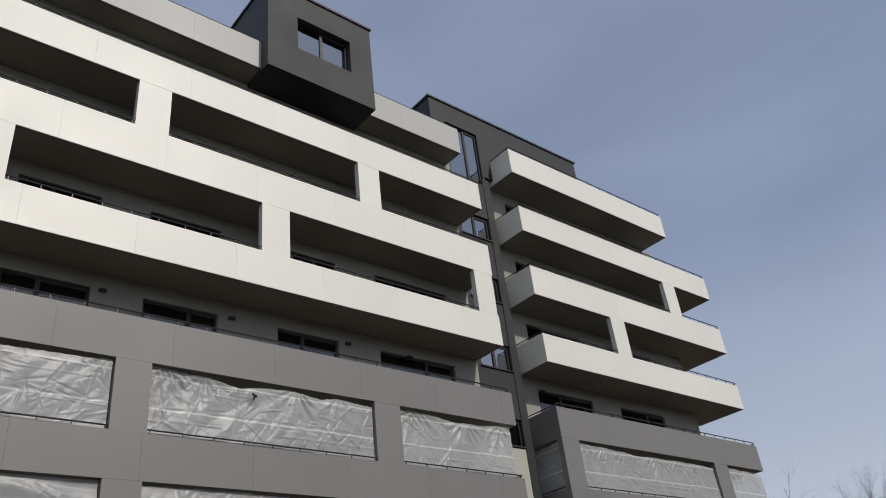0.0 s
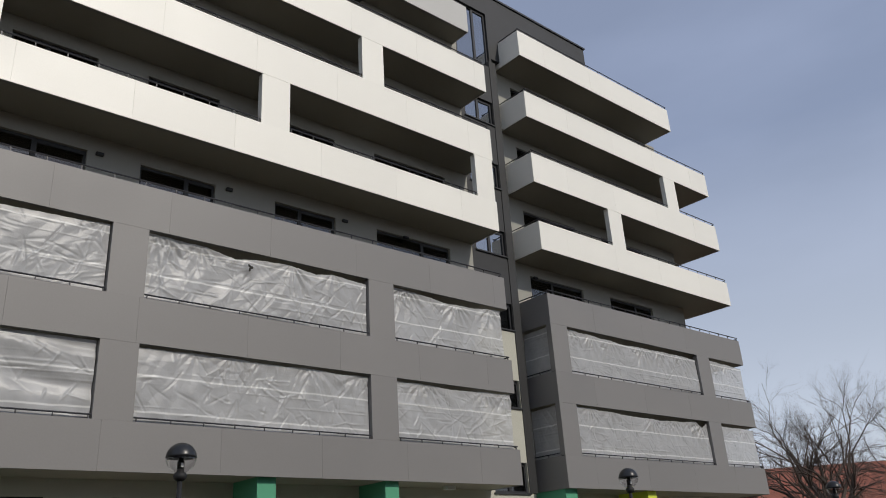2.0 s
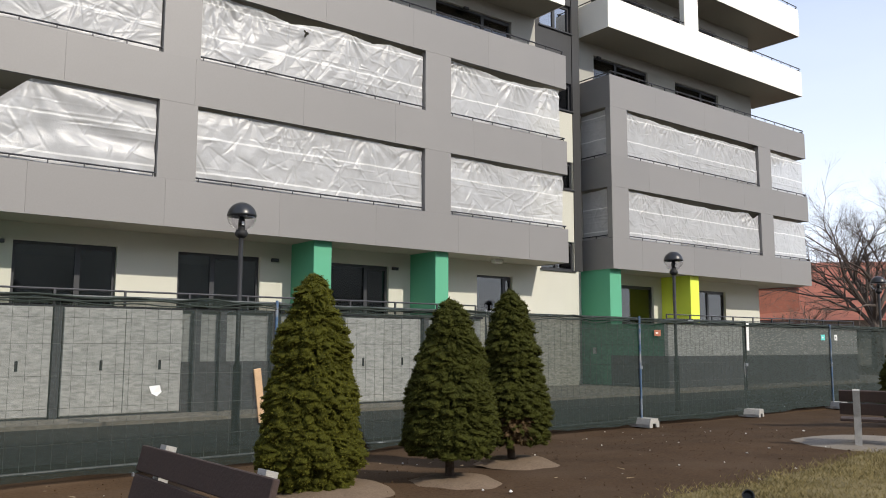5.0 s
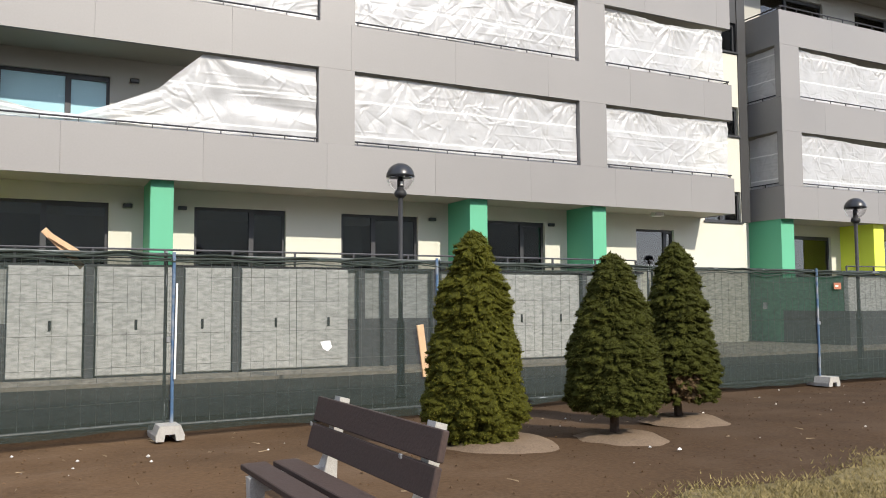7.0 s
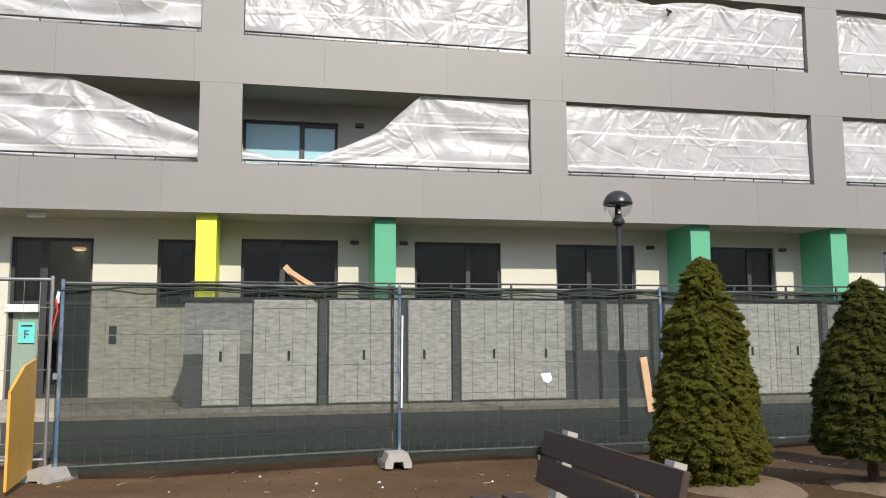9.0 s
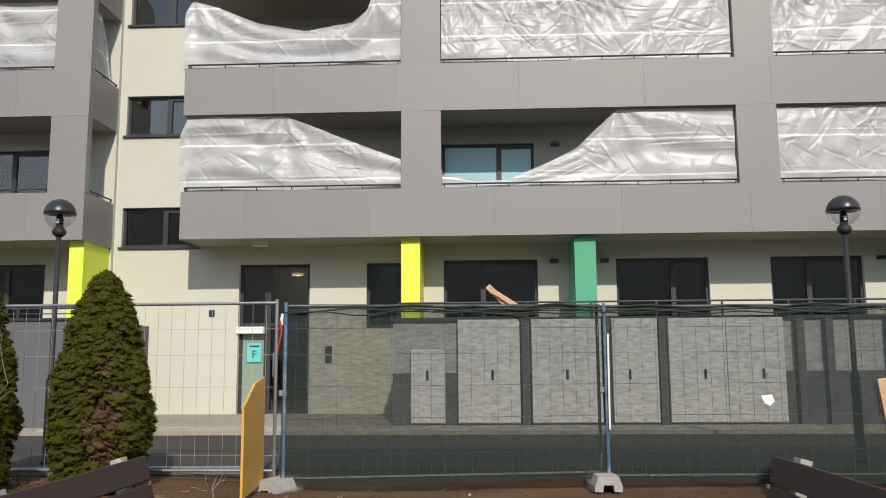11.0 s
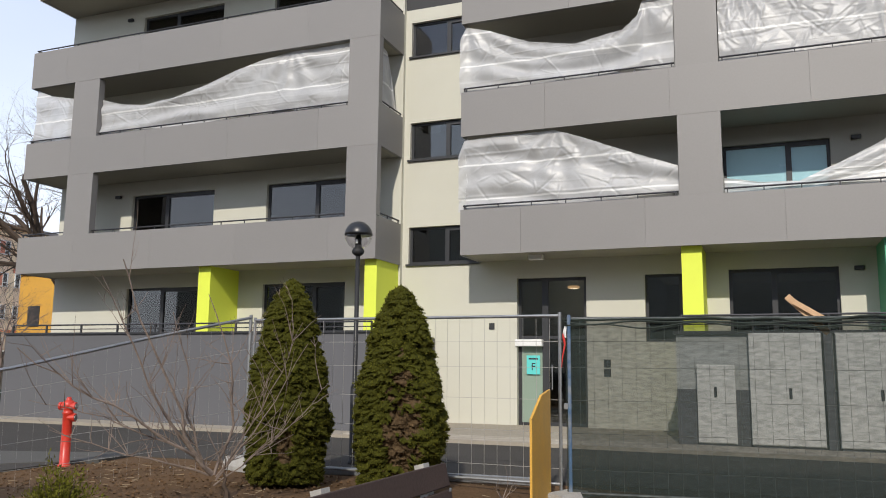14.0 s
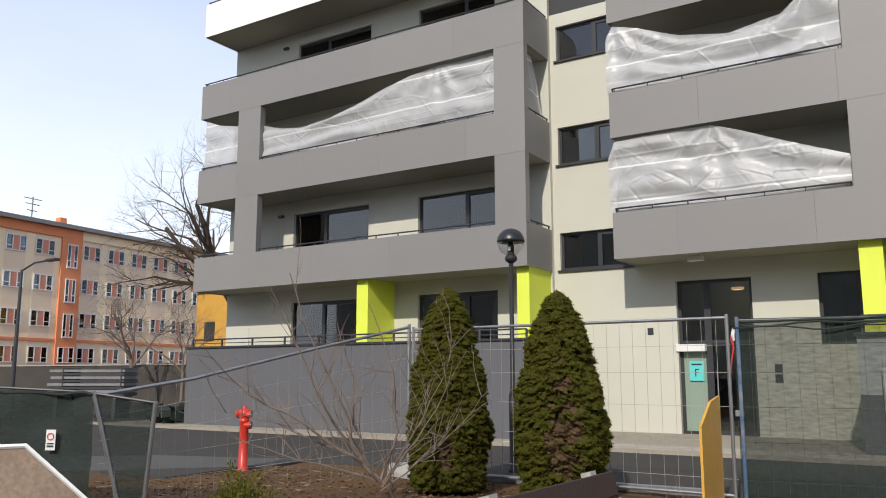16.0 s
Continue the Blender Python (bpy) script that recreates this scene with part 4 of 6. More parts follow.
def film_sheet(points, z0, y, seed, label, amp=0.05, along="x", name="plastic_sheet", tear=None):
    """A creased sheet hung along an opening; points are (position, height) of its upper edge."""
    rng = np.random.RandomState(int(seed * 7) + 3)
    px, pz = [q[0] for q in points], [q[1] for q in points]
    a, b = px[0], px[-1]
    nx, nz = max(24, int((b - a) / 0.021)), 92
    s = np.linspace(a, b, nx + 1)
    top = np.interp(s, px, pz)
    ties = np.sort(rng.uniform(a, b, max(2, int((b - a) / 0.9))))
    peaks = [q for p, q, r in zip(points, points[1:], points[2:]) if q[1] >= max(p[1], r[1]) and q[1] > min(p[1], r[1]) + 0.1]
    scallop = np.min(np.abs(s[:, None] - ties[None, :]), axis=1)
    top = top - (0.06 if label == full else 0.015) * np.minimum(scallop, 0.6) ** 1.3 - (0.010 if label == full else 0.003) * np.abs(np.sin(s * 9.0 + seed))
    v = np.linspace(0, 1, nz + 1)
    S = np.repeat(s[:, None], nz + 1, 1)
    V = np.repeat(v[None, :], nx + 1, 0)
    Z = z0 + (top - z0)[:, None] * v[None, :]
    tall = (top - z0)[:, None]

    def wave(t):
        return np.abs((t % 1.0) - 0.5) * 2 - 0.5

    def soft(fs, fz, k):
        q = np.sin(S * fs + Z * fz + k) + np.sin(S * fs * 0.61 - Z * fz * 1.37 + 2.1 * k) + np.sin(S * fs * 1.7 + Z * fz * 0.5 + 3.3 * k)
        return q / 3

    def crumple(size, stretch, turn):
        """Elongated pleats that meet in sharp ridges: the distance to the nearest of scattered points."""
        c, d = math.cos(turn), math.sin(turn)
        wob = 0.10 * soft(2.1, 2.7, turn * 7 + seed)
        P, Q = (S * c + Z * d) / (size * stretch) + wob, (Z * c - S * d) / size + wob
        n = int((P.max() - P.min() + 1) * (Q.max() - Q.min() + 1) * 0.9)
        best = np.full(P.shape, 9.0)
        for p, q in zip(rng.uniform(P.min() - 0.5, P.max() + 0.5, n), rng.uniform(Q.min() - 0.5, Q.max() + 0.5, n)):
            best = np.minimum(best, np.hypot(P - p, Q - q))
        return np.minimum(best, 1.3) - 0.5

    def creases(count, height, lo, hi, turn, sway):
        """Single sharp folds of some length, dying away at both ends."""
        out = np.zeros_like(S)
        for _ in range(count):
            cs, cz, t = rng.uniform(a, b), rng.uniform(z0, max(pz)), turn + rng.normal() * sway
            long, w = rng.uniform(lo, hi), rng.uniform(0.028, 0.055)
            p = (S - cs) * math.cos(t) + (Z - cz) * math.sin(t)
            q = (Z - cz) * math.cos(t) - (S - cs) * math.sin(t) + 0.12 * p * p * rng.normal()
            out += rng.choice((-1, 1)) * rng.uniform(0.4, 1.0) * height * np.clip(1 - np.abs(q) / w, 0, 1) * np.clip(1 - (2 * p / long) ** 2, 0, 1)
        return out

    D = amp * 0.7 * soft(0.8, 1.1, seed + 2)
    area = (b - a) * 1.8
    if label == full:
        lean = rng.choice((-1, 1)) * rng.uniform(0.7, 1.1)
        D += amp * 0.55 * crumple(0.40, 3.2, lean) * np.clip(0.55 + 0.9 * soft(0.7, 0.9, seed), 0.1, 1.2)
        D += amp * 0.42 * crumple(0.30, 2.6, -lean * rng.uniform(0.6, 1.0)) * np.clip(0.5 - 0.9 * soft(0.8, 1.0, seed + 4), 0.1, 1.2)
        D += amp * 0.14 * crumple(0.13, 2.0, rng.uniform(-0.4, 0.4)) * np.clip(0.3 + 1.2 * soft(1.1, 1.4, seed + 6), 0, 1)
        D += creases(int(area * 5.0), 0.021, 0.3, 1.1, 1.1, 0.35) + creases(int(area * 4.5), 0.020, 0.3, 1.1, -0.9, 0.4) + creases(int(area * 4.0), 0.015, 0.2, 1.0, 0.0, 0.25)
    else:
        # Swags: long smooth folds that run with the hanging edge and draw together where the sheet is low.
        drift = 0.35 * soft(0.5, 0.3, seed) + 0.10 * soft(1.7, 0.8, seed + 3)
        deep = np.minimum(1.0, tall / 1.1)
        for turns, size in ((1.7, 0.80), (3.3, 0.26)):
            t = np.sin(2 * math.pi * (V * turns + drift * turns * 0.6 + rng.rand()))
            D += amp * size * t * deep * np.clip(0.6 + 0.7 * soft(0.9, 0.5, turns + seed), 0.15, 1.2)
        for c, zt in peaks:
            ang, far = np.arctan2(S - c, zt + 0.10 - Z), np.hypot(S - c, zt - Z)
            rate = rng.uniform(1.3, 1.7)
            D += amp * 0.42 * np.sin(2 * math.pi * (ang * rate + 0.06 * np.sin(far * 3))) * np.minimum(1, far * 2) * np.exp(-(far / 2.6) ** 2)
        D += amp * 0.22 * crumple(0.30, 3.0, rng.choice((-1, 1)) * 0.7) * deep
        D += (creases(int(area * 3.5), 0.018, 0.3, 1.1, 0.9, 0.5) + creases(int(area * 3.5), 0.018, 0.3, 1.1, -0.6, 0.4)) * deep
    # Pull lines that fan out from the ties on the upper edge.
    for c in ties:
        zt = float(np.interp(c, px, pz))
        ang = np.arctan2(S - c, zt + 0.08 - Z)
        far = np.hypot(S - c, zt - Z)
        D += amp * (0.60 if label == full else 0.25) * wave(ang * rng.uniform(1.6, 2.8) + rng.rand()) * (1.0 if label == full else 0.5) * np.exp(-(far / 0.8) ** 2) * np.minimum(1, far * 4)
    # Straight fold lines along the sheet, left from the roll.
    z = z0 + 0.10
    while z < max(pz):
        line = z + 0.012 * soft(1.3, 0.0, z * 5) + 0.02 * (S - a) / (b - a)
        w = 0.022 if rng.rand() < 0.7 else 0.04
        D -= rng.uniform(0.3, 1.0) * 0.60 * w * np.clip(1 - np.abs(Z - line) / w, 0, 1) * np.clip(0.5 + 1.1 * soft(1.1, 0.0, z * 3 + seed), 0, 1)
        z += rng.uniform(0.14, 0.36)
    pin = np.minimum(1, np.minimum(6 * v + 0.1, 6 * (1 - v) + 0.25))[None, :]
    D = D * pin
    if tear:
        r = np.hypot((S - tear[0]) * 1.2, Z - tear[1])
        D -= 0.10 * np.exp(-(r / (2.2 * tear[2])) ** 2)
    co = np.stack([S, y + D, Z], -1) if along == "x" else np.stack([y + D, S, Z], -1)
    g = np.arange((nx + 1) * (nz + 1)).reshape(nx + 1, nz + 1)
    faces = np.stack([g[:-1, :-1], g[:-1, 1:], g[1:, 1:], g[1:, :-1]], -1).reshape(-1, 4)
    if tear:
        ragged = tear[2] * (1 + 0.5 * np.sin(np.arctan2(Z - tear[1], S - tear[0]) * 3 + 1.0))
        faces = faces[(r > ragged)[:-1, :-1].reshape(-1)]
    me = raw_mesh(name, co.reshape(-1, 3).tolist(), faces.tolist(), FILM, True)
    return tagged(new(name, me), label, "plastic sheet", "sheets over the balconies")


yc = CY + 0.13
z1, t1, z2, t2 = ZT[0] - 0.03, ZB[1] - 0.02, ZT[1] - 0.03, ZB[2] - 0.02
film_sheet([(-6.99, t1 - 0.42), (-6.84, t1 - 0.06), (-6.2, t1), (-4.58, t1), (-4.0, 6.75), (-3.0, 6.33), (-1.82, 5.88)], z1, yc, 1.0, slack, 0.07)
film_sheet([(-0.87, 5.52), (-0.2, 5.38), (0.61, 5.34), (1.4, 5.68), (2.22, 6.08), (2.6, 6.45), (3.15, t1), (5.78, t1)], z1, yc, 2.0, slack, 0.06)
film_sheet([(6.72, t1), (10.0, t1), (13.33, t1 - 0.03)], z1, yc, 3.0, full, 0.05)
film_sheet([(14.30, t1), (16.5, t1 - 0.05), (19.05, t1)], z1, yc, 4.0, full, 0.06)
film_sheet([(-6.96, t2 - 0.30), (-6.80, t2 - 0.02), (-6.2, 9.66), (-5.18, 9.23), (-4.06, 9.02), (-2.97, 9.21), (-2.62, 9.5), (-2.5, t2), (-1.82, t2)], z2, yc, 5.0, slack, 0.07)
film_sheet([(-0.87, t2), (1.2, t2), (1.9, t2 - 0.12), (2.35, t2 - 0.26), (2.8, t2 - 0.08), (5.80, t2)], z2, yc, 6.0, full, 0.07)
film_sheet([(6.75, t2), (8.3, t2 - 0.04), (9.1, t2 - 0.18), (9.9, t2 - 0.05), (10.5, t2 - 0.03), (11.6, t2 - 0.12), (12.2, t2 - 0.04), (13.33, t2 - 0.1)], z2, yc, 7.0, full, 0.08, tear=(9.50, t2 - 0.40, 0.075))
film_sheet([(14.30, t2), (15.8, t2 - 0.05), (16.6, t2 - 0.16), (17.6, t2 - 0.12), (18.95, t2)], z2, yc, 8.0, full, 0.09)
yl = LY + 0.15
film_sheet([(-18.38, 9.26), (-17.6, 9.03), (-16.82, 8.92), (-15.7, 9.02), (-14.69, 9.24), (-13.6, 9.55), (-12.72, 9.74), (-11.78, t2), (-9.98, t2)], z2, yl, 9.0, slack, 0.07)
film_sheet([(-21.05, t2), (-20.4, 9.6), (-19.40, 9.40)], z2, yl, 10.0, slack, 0.05)
film_sheet([(17.45, 9.0), (17.75, 9.75), (18.0, 9.72), (18.3, 9.1), (18.62, 8.25)], z2, LX1 - 0.15, 11.0, slack, 0.05, "y")
yr = RY + 0.13
film_sheet([(22.63, t1), (26.0, t1 - 0.1), (28.0, t1 - 0.15), (30.4, t1 - 0.03), (30.8, t1 - 0.25), (31.2, t1 - 0.05)], z1, yr, 12.0, full, 0.06)
film_sheet([(32.2, t1 - 0.05), (35.0, t1 - 0.1)], z1, yr, 13.0, full, 0.05)
film_sheet([(22.63, t2), (26.0, t2 - 0.15), (29.0, t2 - 0.12), (31.2, t2 - 0.15)], z2, yr, 14.0, full, 0.06)
film_sheet([(32.2, t2 - 0.05), (35.0, t2 - 0.12)], z2, yr, 15.0, full, 0.05)
film_sheet([(17.8, t1), (19.2, t1 - 0.05)], z1, RX0 + 0.15, 16.0, full, 0.03, "y")
film_sheet([(17.8, t2), (19.2, t2 - 0.05)], z2, RX0 + 0.15, 17.0, full, 0.03, "y")
film_sheet([(17.5, t1), (18.7, t1 - 0.3)], z1, CX0 + 0.12, 18.0, slack, 0.06, "y")

# ---- site fence ----
def wire_grid(w, z0, z1, dx=0.16, rows=(0.28, 0.68, 1.05, 1.42, 1.72)):
    bm = bmesh.new()
    n = max(2, round(w / dx))
    for i in range(1, n):
        x = w * i / n
        box(bm, x - 0.0017, x + 0.0017, -0.0017, 0.0017, z0, z1)
    for z in rows:
        if z0 < z < z1:
            box(bm, 0, w, -0.007, -0.002, z - 0.0025, z + 0.0025)
    return bm


def net_mesh(w, z0, z1, seed, mat, fold=0.02):
    nx, nz = max(6, int(w / 0.09)), 22
    verts, faces = [], []
    for i in range(nx + 1):
        for j in range(nz + 1):
            x, z = w * i / nx, z0 + (z1 - z0) * j / nz
            d = fold * noise.fractal(Vector((x * 1.4, z * 1.6, seed)), 1, 2, 4) + 0.012 * noise.noise(Vector((x * 6, z * 0.7, seed)))
            low = 0.05 * noise.noise(Vector((x * 1.1, seed, 2.0))) if j == 0 else 0.0
            verts.append((x, -0.03 + d, z + low))
    for i in range(nx):
        for j in range(nz):
            a = i * (nz + 1) + j
            faces.append((a, a + nz + 2 - 1, a + nz + 2, a + 1))
    return raw_mesh("net", verts, faces, mat, True)


def fence_panel(p, q, netted, seed, top=2.0, base=0.1, blue=0, end_top=None, label=""):
    """A movable site fence panel from p to q with a tube frame, wire mesh and, where netted, a green net tied on."""
    w = math.hypot(q[0] - p[0], q[1] - p[1])
    turn = math.degrees(math.atan2(q[1] - p[1], q[0] - p[0]))
    f = thing("site_fence", label or ("galvanised site fence panel with dark green shade net" if netted else "bare galvanised site fence panel of wire mesh"), "fence", "site fence panels", pose(p[0], p[1], 0, 0, 0, turn))
    a, b = 0.04, w - 0.04
    ga, gb = ground_z(*p), ground_z(*q)
    base += (ga + gb) / 2
    for x, mat in ((a, BLUE if blue & 1 else STEEL), (b, BLUE if blue & 2 else STEEL)):
        bm = bmesh.new()
        dy = -0.06 if mat is BLUE else 0.0
        tube(bm, [(x, dy, 0.02 + (ga if x == a else gb)), (x, dy, top + 0.02)], 0.021, 8)
        part("post", bm, mat, f, "blue painted steel post" if mat is BLUE else "")
    for z in (base + 0.05, top - 0.02):
        bm = bmesh.new()
        tube(bm, [(a, 0, z), (b, 0, z)], 0.019, 8)
        part("rail", bm, STEEL, f)
    part("clamp", soft_box(-0.03, 0.06, -0.045, 0.045, 0.945, 1.015, 0.008), STEEL, f)
    ob = part("wire_mesh", wire_grid(w, base + 0.05, top - 0.02), WIRE, f)
    tagged(ob, "fine steel wire mesh", "", "", "")
    if netted:
        share("net", net_mesh(w, base - 0.03, top + 0.0, seed, NET if p[0] < 8.0 else NET_MID if p[0] < 16 else NET_DENSE), f)
        bm = bmesh.new()
        for s in range(3):
            pts, n = [], int(w / 0.16)
            for i in range(n + 1):
                x = w * i / n
                pts.append((x, -0.04 - 0.02 * s + 0.03 * noise.noise(Vector((x * 3, seed, s))), top - 0.03 - 0.035 * s + 0.05 * noise.noise(Vector((x * 1.7, seed + 3.0, s)))))
            tube(bm, pts, 0.013 - 0.002 * s, 5)
        part("net_hem", bm, NET_HEM, f, "rolled dark edge of the net")
    return f


POSTS = [(-2.36, 8.80), (1.38, 9.33), (4.97, 9.42), (8.85, 9.50), (12.85, 9.58), (16.62, 9.62), (20.45, 9.62), (24.2, 9.62), (28.0, 9.62)]
for i, (p, q) in enumerate(zip(POSTS, POSTS[1:])):
    fence_panel(p, q, True, 3.0 + i * 1.7, blue=(1 if i == 0 else 3 if i == 1 else 2 if i in (3, 5) else 0), top=2.0 - 0.012 * i)
fence_panel((-6.78, 8.95), (-2.40, 8.83), False, 31.0, top=2.04)


def fence_foot(x, y, turn, sunk=0.0):
    """A concrete fence foot: a low block with sloped shoulders and a notch under it."""
    bm = bmesh.new()
    prof = [(-0.20, 0), (-0.085, 0), (-0.07, 0.075), (0.07, 0.075), (0.085, 0), (0.20, 0), (0.205, 0.06), (0.15, 0.17), (-0.15, 0.17), (-0.205, 0.06)]
    a = [bm.verts.new((u, -0.22, z)) for u, z in prof]
    b = [bm.verts.new((u, 0.32, z)) for u, z in prof]
    bm.faces.new(a)
    bm.faces.new(b[::-1])
    for i in range(len(prof)):
        j = (i + 1) % len(prof)
        bm.faces.new((a[i], b[i], b[j], a[j]))
    ob = solid("concrete_block", bm, CONCRETE, "pale concrete fence foot on the soil", "fence foot", "", "fence feet")
    ob.matrix_basis = pose(x, y, ground_z(x, y) + 0.015 - sunk, 0, 0, turn) @ Matrix.Diagonal((0.78, 1.0, 1.0, 1.0))


for i, (x, y) in enumerate(POSTS[:7]):
    fence_foot(x - 0.02, y - 0.12, -6 + 9 * (i % 3) if i else -20, 0.0 if i else 0.06)
fence_foot(-6.75, 8.9, 70)


# fallen and leaning fence at the yard entrance
lean = thing("sagging_fence", "bare wire fence panel sagging down from its post", "fence", "site fence panels")
bm = bmesh.new()
tube(bm, [(-6.82, 8.96, 2.06), (-7.2, 7.4, 1.72), (-7.62, 5.85, 1.35), (-7.98, 4.95, 1.19)], 0.02, 8)
part("rail", bm, STEEL, lean)
bm = bmesh.new()
tube(bm, [(-6.82, 8.96, 0.0), (-6.82, 8.96, 2.10)], 0.024, 8)
part("post", bm, STEEL, lean)
bm = bmesh.new()
for i in range(1, 26):
    s = i / 26
    x, y, z = -6.82 - 1.16 * s, 8.96 - 4.0 * s, 2.04 - 0.86 * s
    tube(bm, [(x, y, z), (x + 0.03, y, 0.06)], 0.0008, 4)
for h in (0.2, 0.4, 0.6, 0.8):
    tube(bm, [(-6.82, 8.96, 2.04 * h), (-7.98, 4.95, 1.18 * h)], 0.002, 4)
part("wire_mesh", bm, WIRE, lean)
gate = thing("netted_fence", "low leaning fence panel with dark green net", "fence", "site fence panels")
bm = bmesh.new()
tube(bm, [(-8.04, 4.89, 1.22), (-7.92, 5.18, 0.05)], 0.026, 8)
part("post", bm, STEEL, gate)
bm = bmesh.new()
tube(bm, [(-7.50, 5.26, 1.11), (-7.70, 5.33, 0.0)], 0.024, 8)
part("post", bm, STEEL, gate)
bm = bmesh.new()
tube(bm, [(-8.04, 4.89, 1.21), (-8.9, 4.36, 1.26), (-10.6, 3.3, 1.3)], 0.014, 8)
tube(bm, [(-8.04, 4.89, 1.20), (-7.50, 5.26, 1.10)], 0.016, 8)
part("rail", bm, RAIL, gate)
verts, faces = [], []
for i in range(41):
    for j in range(17):
        s, v = i / 40, j / 16
        x, y, top = -8.03 - 2.6 * s, 4.9 - 1.6 * s, 1.2 + 0.1 * s
        d = 0.05 * noise.fractal(Vector((s * 6, v * 3, 9.0)), 1, 2, 4)
        verts.append((x - 0.5 * d, y + d, 0.03 + (top - 0.03) * v))
for i in range(40):
    for j in range(16):
        a = i * 17 + j
        faces.append((a, a + 17, a + 18, a + 1))
share("net", raw_mesh("net", verts, faces, NET_DENSE, True), gate)
verts, faces = [], []
for i in range(13):
    for j in range(17):
        s, v = i / 12, j / 16
        d = 0.02 * noise.fractal(Vector((s * 2, v * 3, 4.0)), 1, 2, 4)
        lean_x = -8.03 + 0.12 * (1 - v) + s * (0.53 - 0.32 * (1 - v))
        verts.append((lean_x, 4.92 + 0.28 * (1 - v) * (1 - s) + 0.36 * s + d, 0.03 + (1.16 - 0.09 * s - 0.03 * math.sin(s * 3.1)) * v))
for i in range(12):
    for j in range(16):
        a = i * 17 + j
        faces.append((a, a + 17, a + 18, a + 1))
share("net", raw_mesh("net", verts, faces, NET, True), gate)
bm = bmesh.new()
tube(bm, [(-8.03 - 2.6 * i / 30, 4.88 - 1.6 * i / 30, 1.19 + 0.1 * i / 30 + 0.03 * noise.noise(Vector((i * 0.4, 1, 4)))) for i in range(31)], 0.016, 5)
part("net_hem", bm, NET_HEM, gate)
plate = thing("warning_sign", "small white plate with a red ring, tied to the net", "sign", m=pose(-8.32, 4.62, 0.62, 0, 0, 30))
part("plate", boxes((-0.05, 0.05, 0, 0.006, 0, 0.21)), PAPER, plate)
bm = bmesh.new()
ring = [(0.033 * math.cos(a * math.pi / 8), -0.005, 0.14 + 0.033 * math.sin(a * math.pi / 8)) for a in range(17)]
tube(bm, ring, 0.006, 5)
part("ring", bm, SIGN_RED, plate)
part("text_bar", boxes((-0.035, 0.035, -0.003, 0, 0.03, 0.05), (-0.035, 0.035, -0.003, 0, 0.06, 0.075)), INK, plate)

for x, z, w, h, mat, label in ((13.35, 1.66, 0.10, 0.06, SIGN_ORANGE, "small orange and white plate on the fence"), (20.1, 1.62, 0.10, 0.07, CYAN, "small cyan plate on the fence"), (20.75, 1.62, 0.07, 0.07, PAPER, "small white plate on the fence")):
    s = thing("notice_sign", label, "sign", "plates on the fence", pose(x, 9.50 if x < 15 else 9.585, z))
    part("plate", boxes((-w, w, 0, 0.006, -h, h)), mat, s)
    part("text_bar", boxes((-w * 0.6, w * 0.2, -0.003, 0, -h * 0.3, h * 0.3)), PAPER if mat is not PAPER else INK, s)
scrap = bmesh.new()
for pts in ([(-0.10, 0, 0.12), (0.08, -0.01, 0.14), (0.12, 0.0, 0.02), (0.03, -0.03, -0.05), (-0.06, -0.02, 0.0)],):
    f1 = [scrap.verts.new(p) for p in pts]
    f2 = [scrap.verts.new((p[0], p[1] + 0.004, p[2])) for p in pts]
    scrap.faces.new(f1)
    scrap.faces.new(f2[::-1])
    for i in range(len(pts)):
        j = (i + 1) % len(pts)
        scrap.faces.new((f1[i], f2[i], f2[j], f1[j]))
sc = solid("paper_scrap", scrap, PAPER, "torn white paper caught on the net", "paper")
sc.matrix_basis = pose(3.30, 9.28, 0.82, 0, 0, 0) @ Matrix.Scale(0.7, 4)
bm = bmesh.new()
tube(bm, [(-2.36, 8.76, 1.86), (-2.375, 8.75, 1.78), (-2.36, 8.75, 1.68), (-2.385, 8.74, 1.55), (-2.40, 8.74, 1.42)], [0.014, 0.017, 0.010, 0.008, 0.003], 5)
tape = solid("barrier_tape", bm, SIGN_RED, "red and white barrier tape knotted round a fence post", "tape")
bm = bmesh.new()
tube(bm, [(-2.35, 8.75, 1.89), (-2.36, 8.74, 1.82), (-2.35, 8.745, 1.76)], [0.016, 0.020, 0.010], 5)
part("white_stripe", bm, PAPER, tape)

# boards lying about
ob = solid("white_strip", soft_box(-0.011, 0.011, -0.008, 0.008, 0.5, 1.62, 0.004), PAPER, "narrow white plastic strip leaning on a fence post", "strip")
ob.matrix_basis = pose(1.435, 9.22, 0.02, 0, 0.6, 0)
ob = solid("white_strip", soft_box(-0.05, 0.05, -0.004, 0.004, 0, 0.62, 0.003), PAPER, "white plastic strip hanging on a fence post", "strip")
ob.matrix_basis = pose(16.66, 9.56, 1.30, 0, 1.0, 0)
ob = solid("timber_board", soft_box(-0.036, 0.036, -0.015, 0.015, -0.29, 0.29, 0.004), WOOD_RAW, "raw timber board stuck over the fence top", "board", "", "loose boards")
ob.matrix_basis = pose(0.23, 9.24, 2.02, 10, -45, 0)
ob = solid("timber_board", soft_box(-0.03, 0.03, -0.012, 0.012, -0.19, 0.19, 0.004), WOOD_RAW, "short raw timber batten lying on a board", "board", "", "loose boards")
ob.matrix_basis = pose(0.25, 9.20, 2.06, 10, -58, 0)
ob = solid("timber_board", soft_box(-0.05, 0.05, -0.015, 0.015, -0.36, 0.36, 0.004), WOOD_RAW, "raw timber board leaning on the fence net", "board", "", "loose boards")
ob.matrix_basis = pose(4.70, 9.33, 0.74, 5, -10, 0)
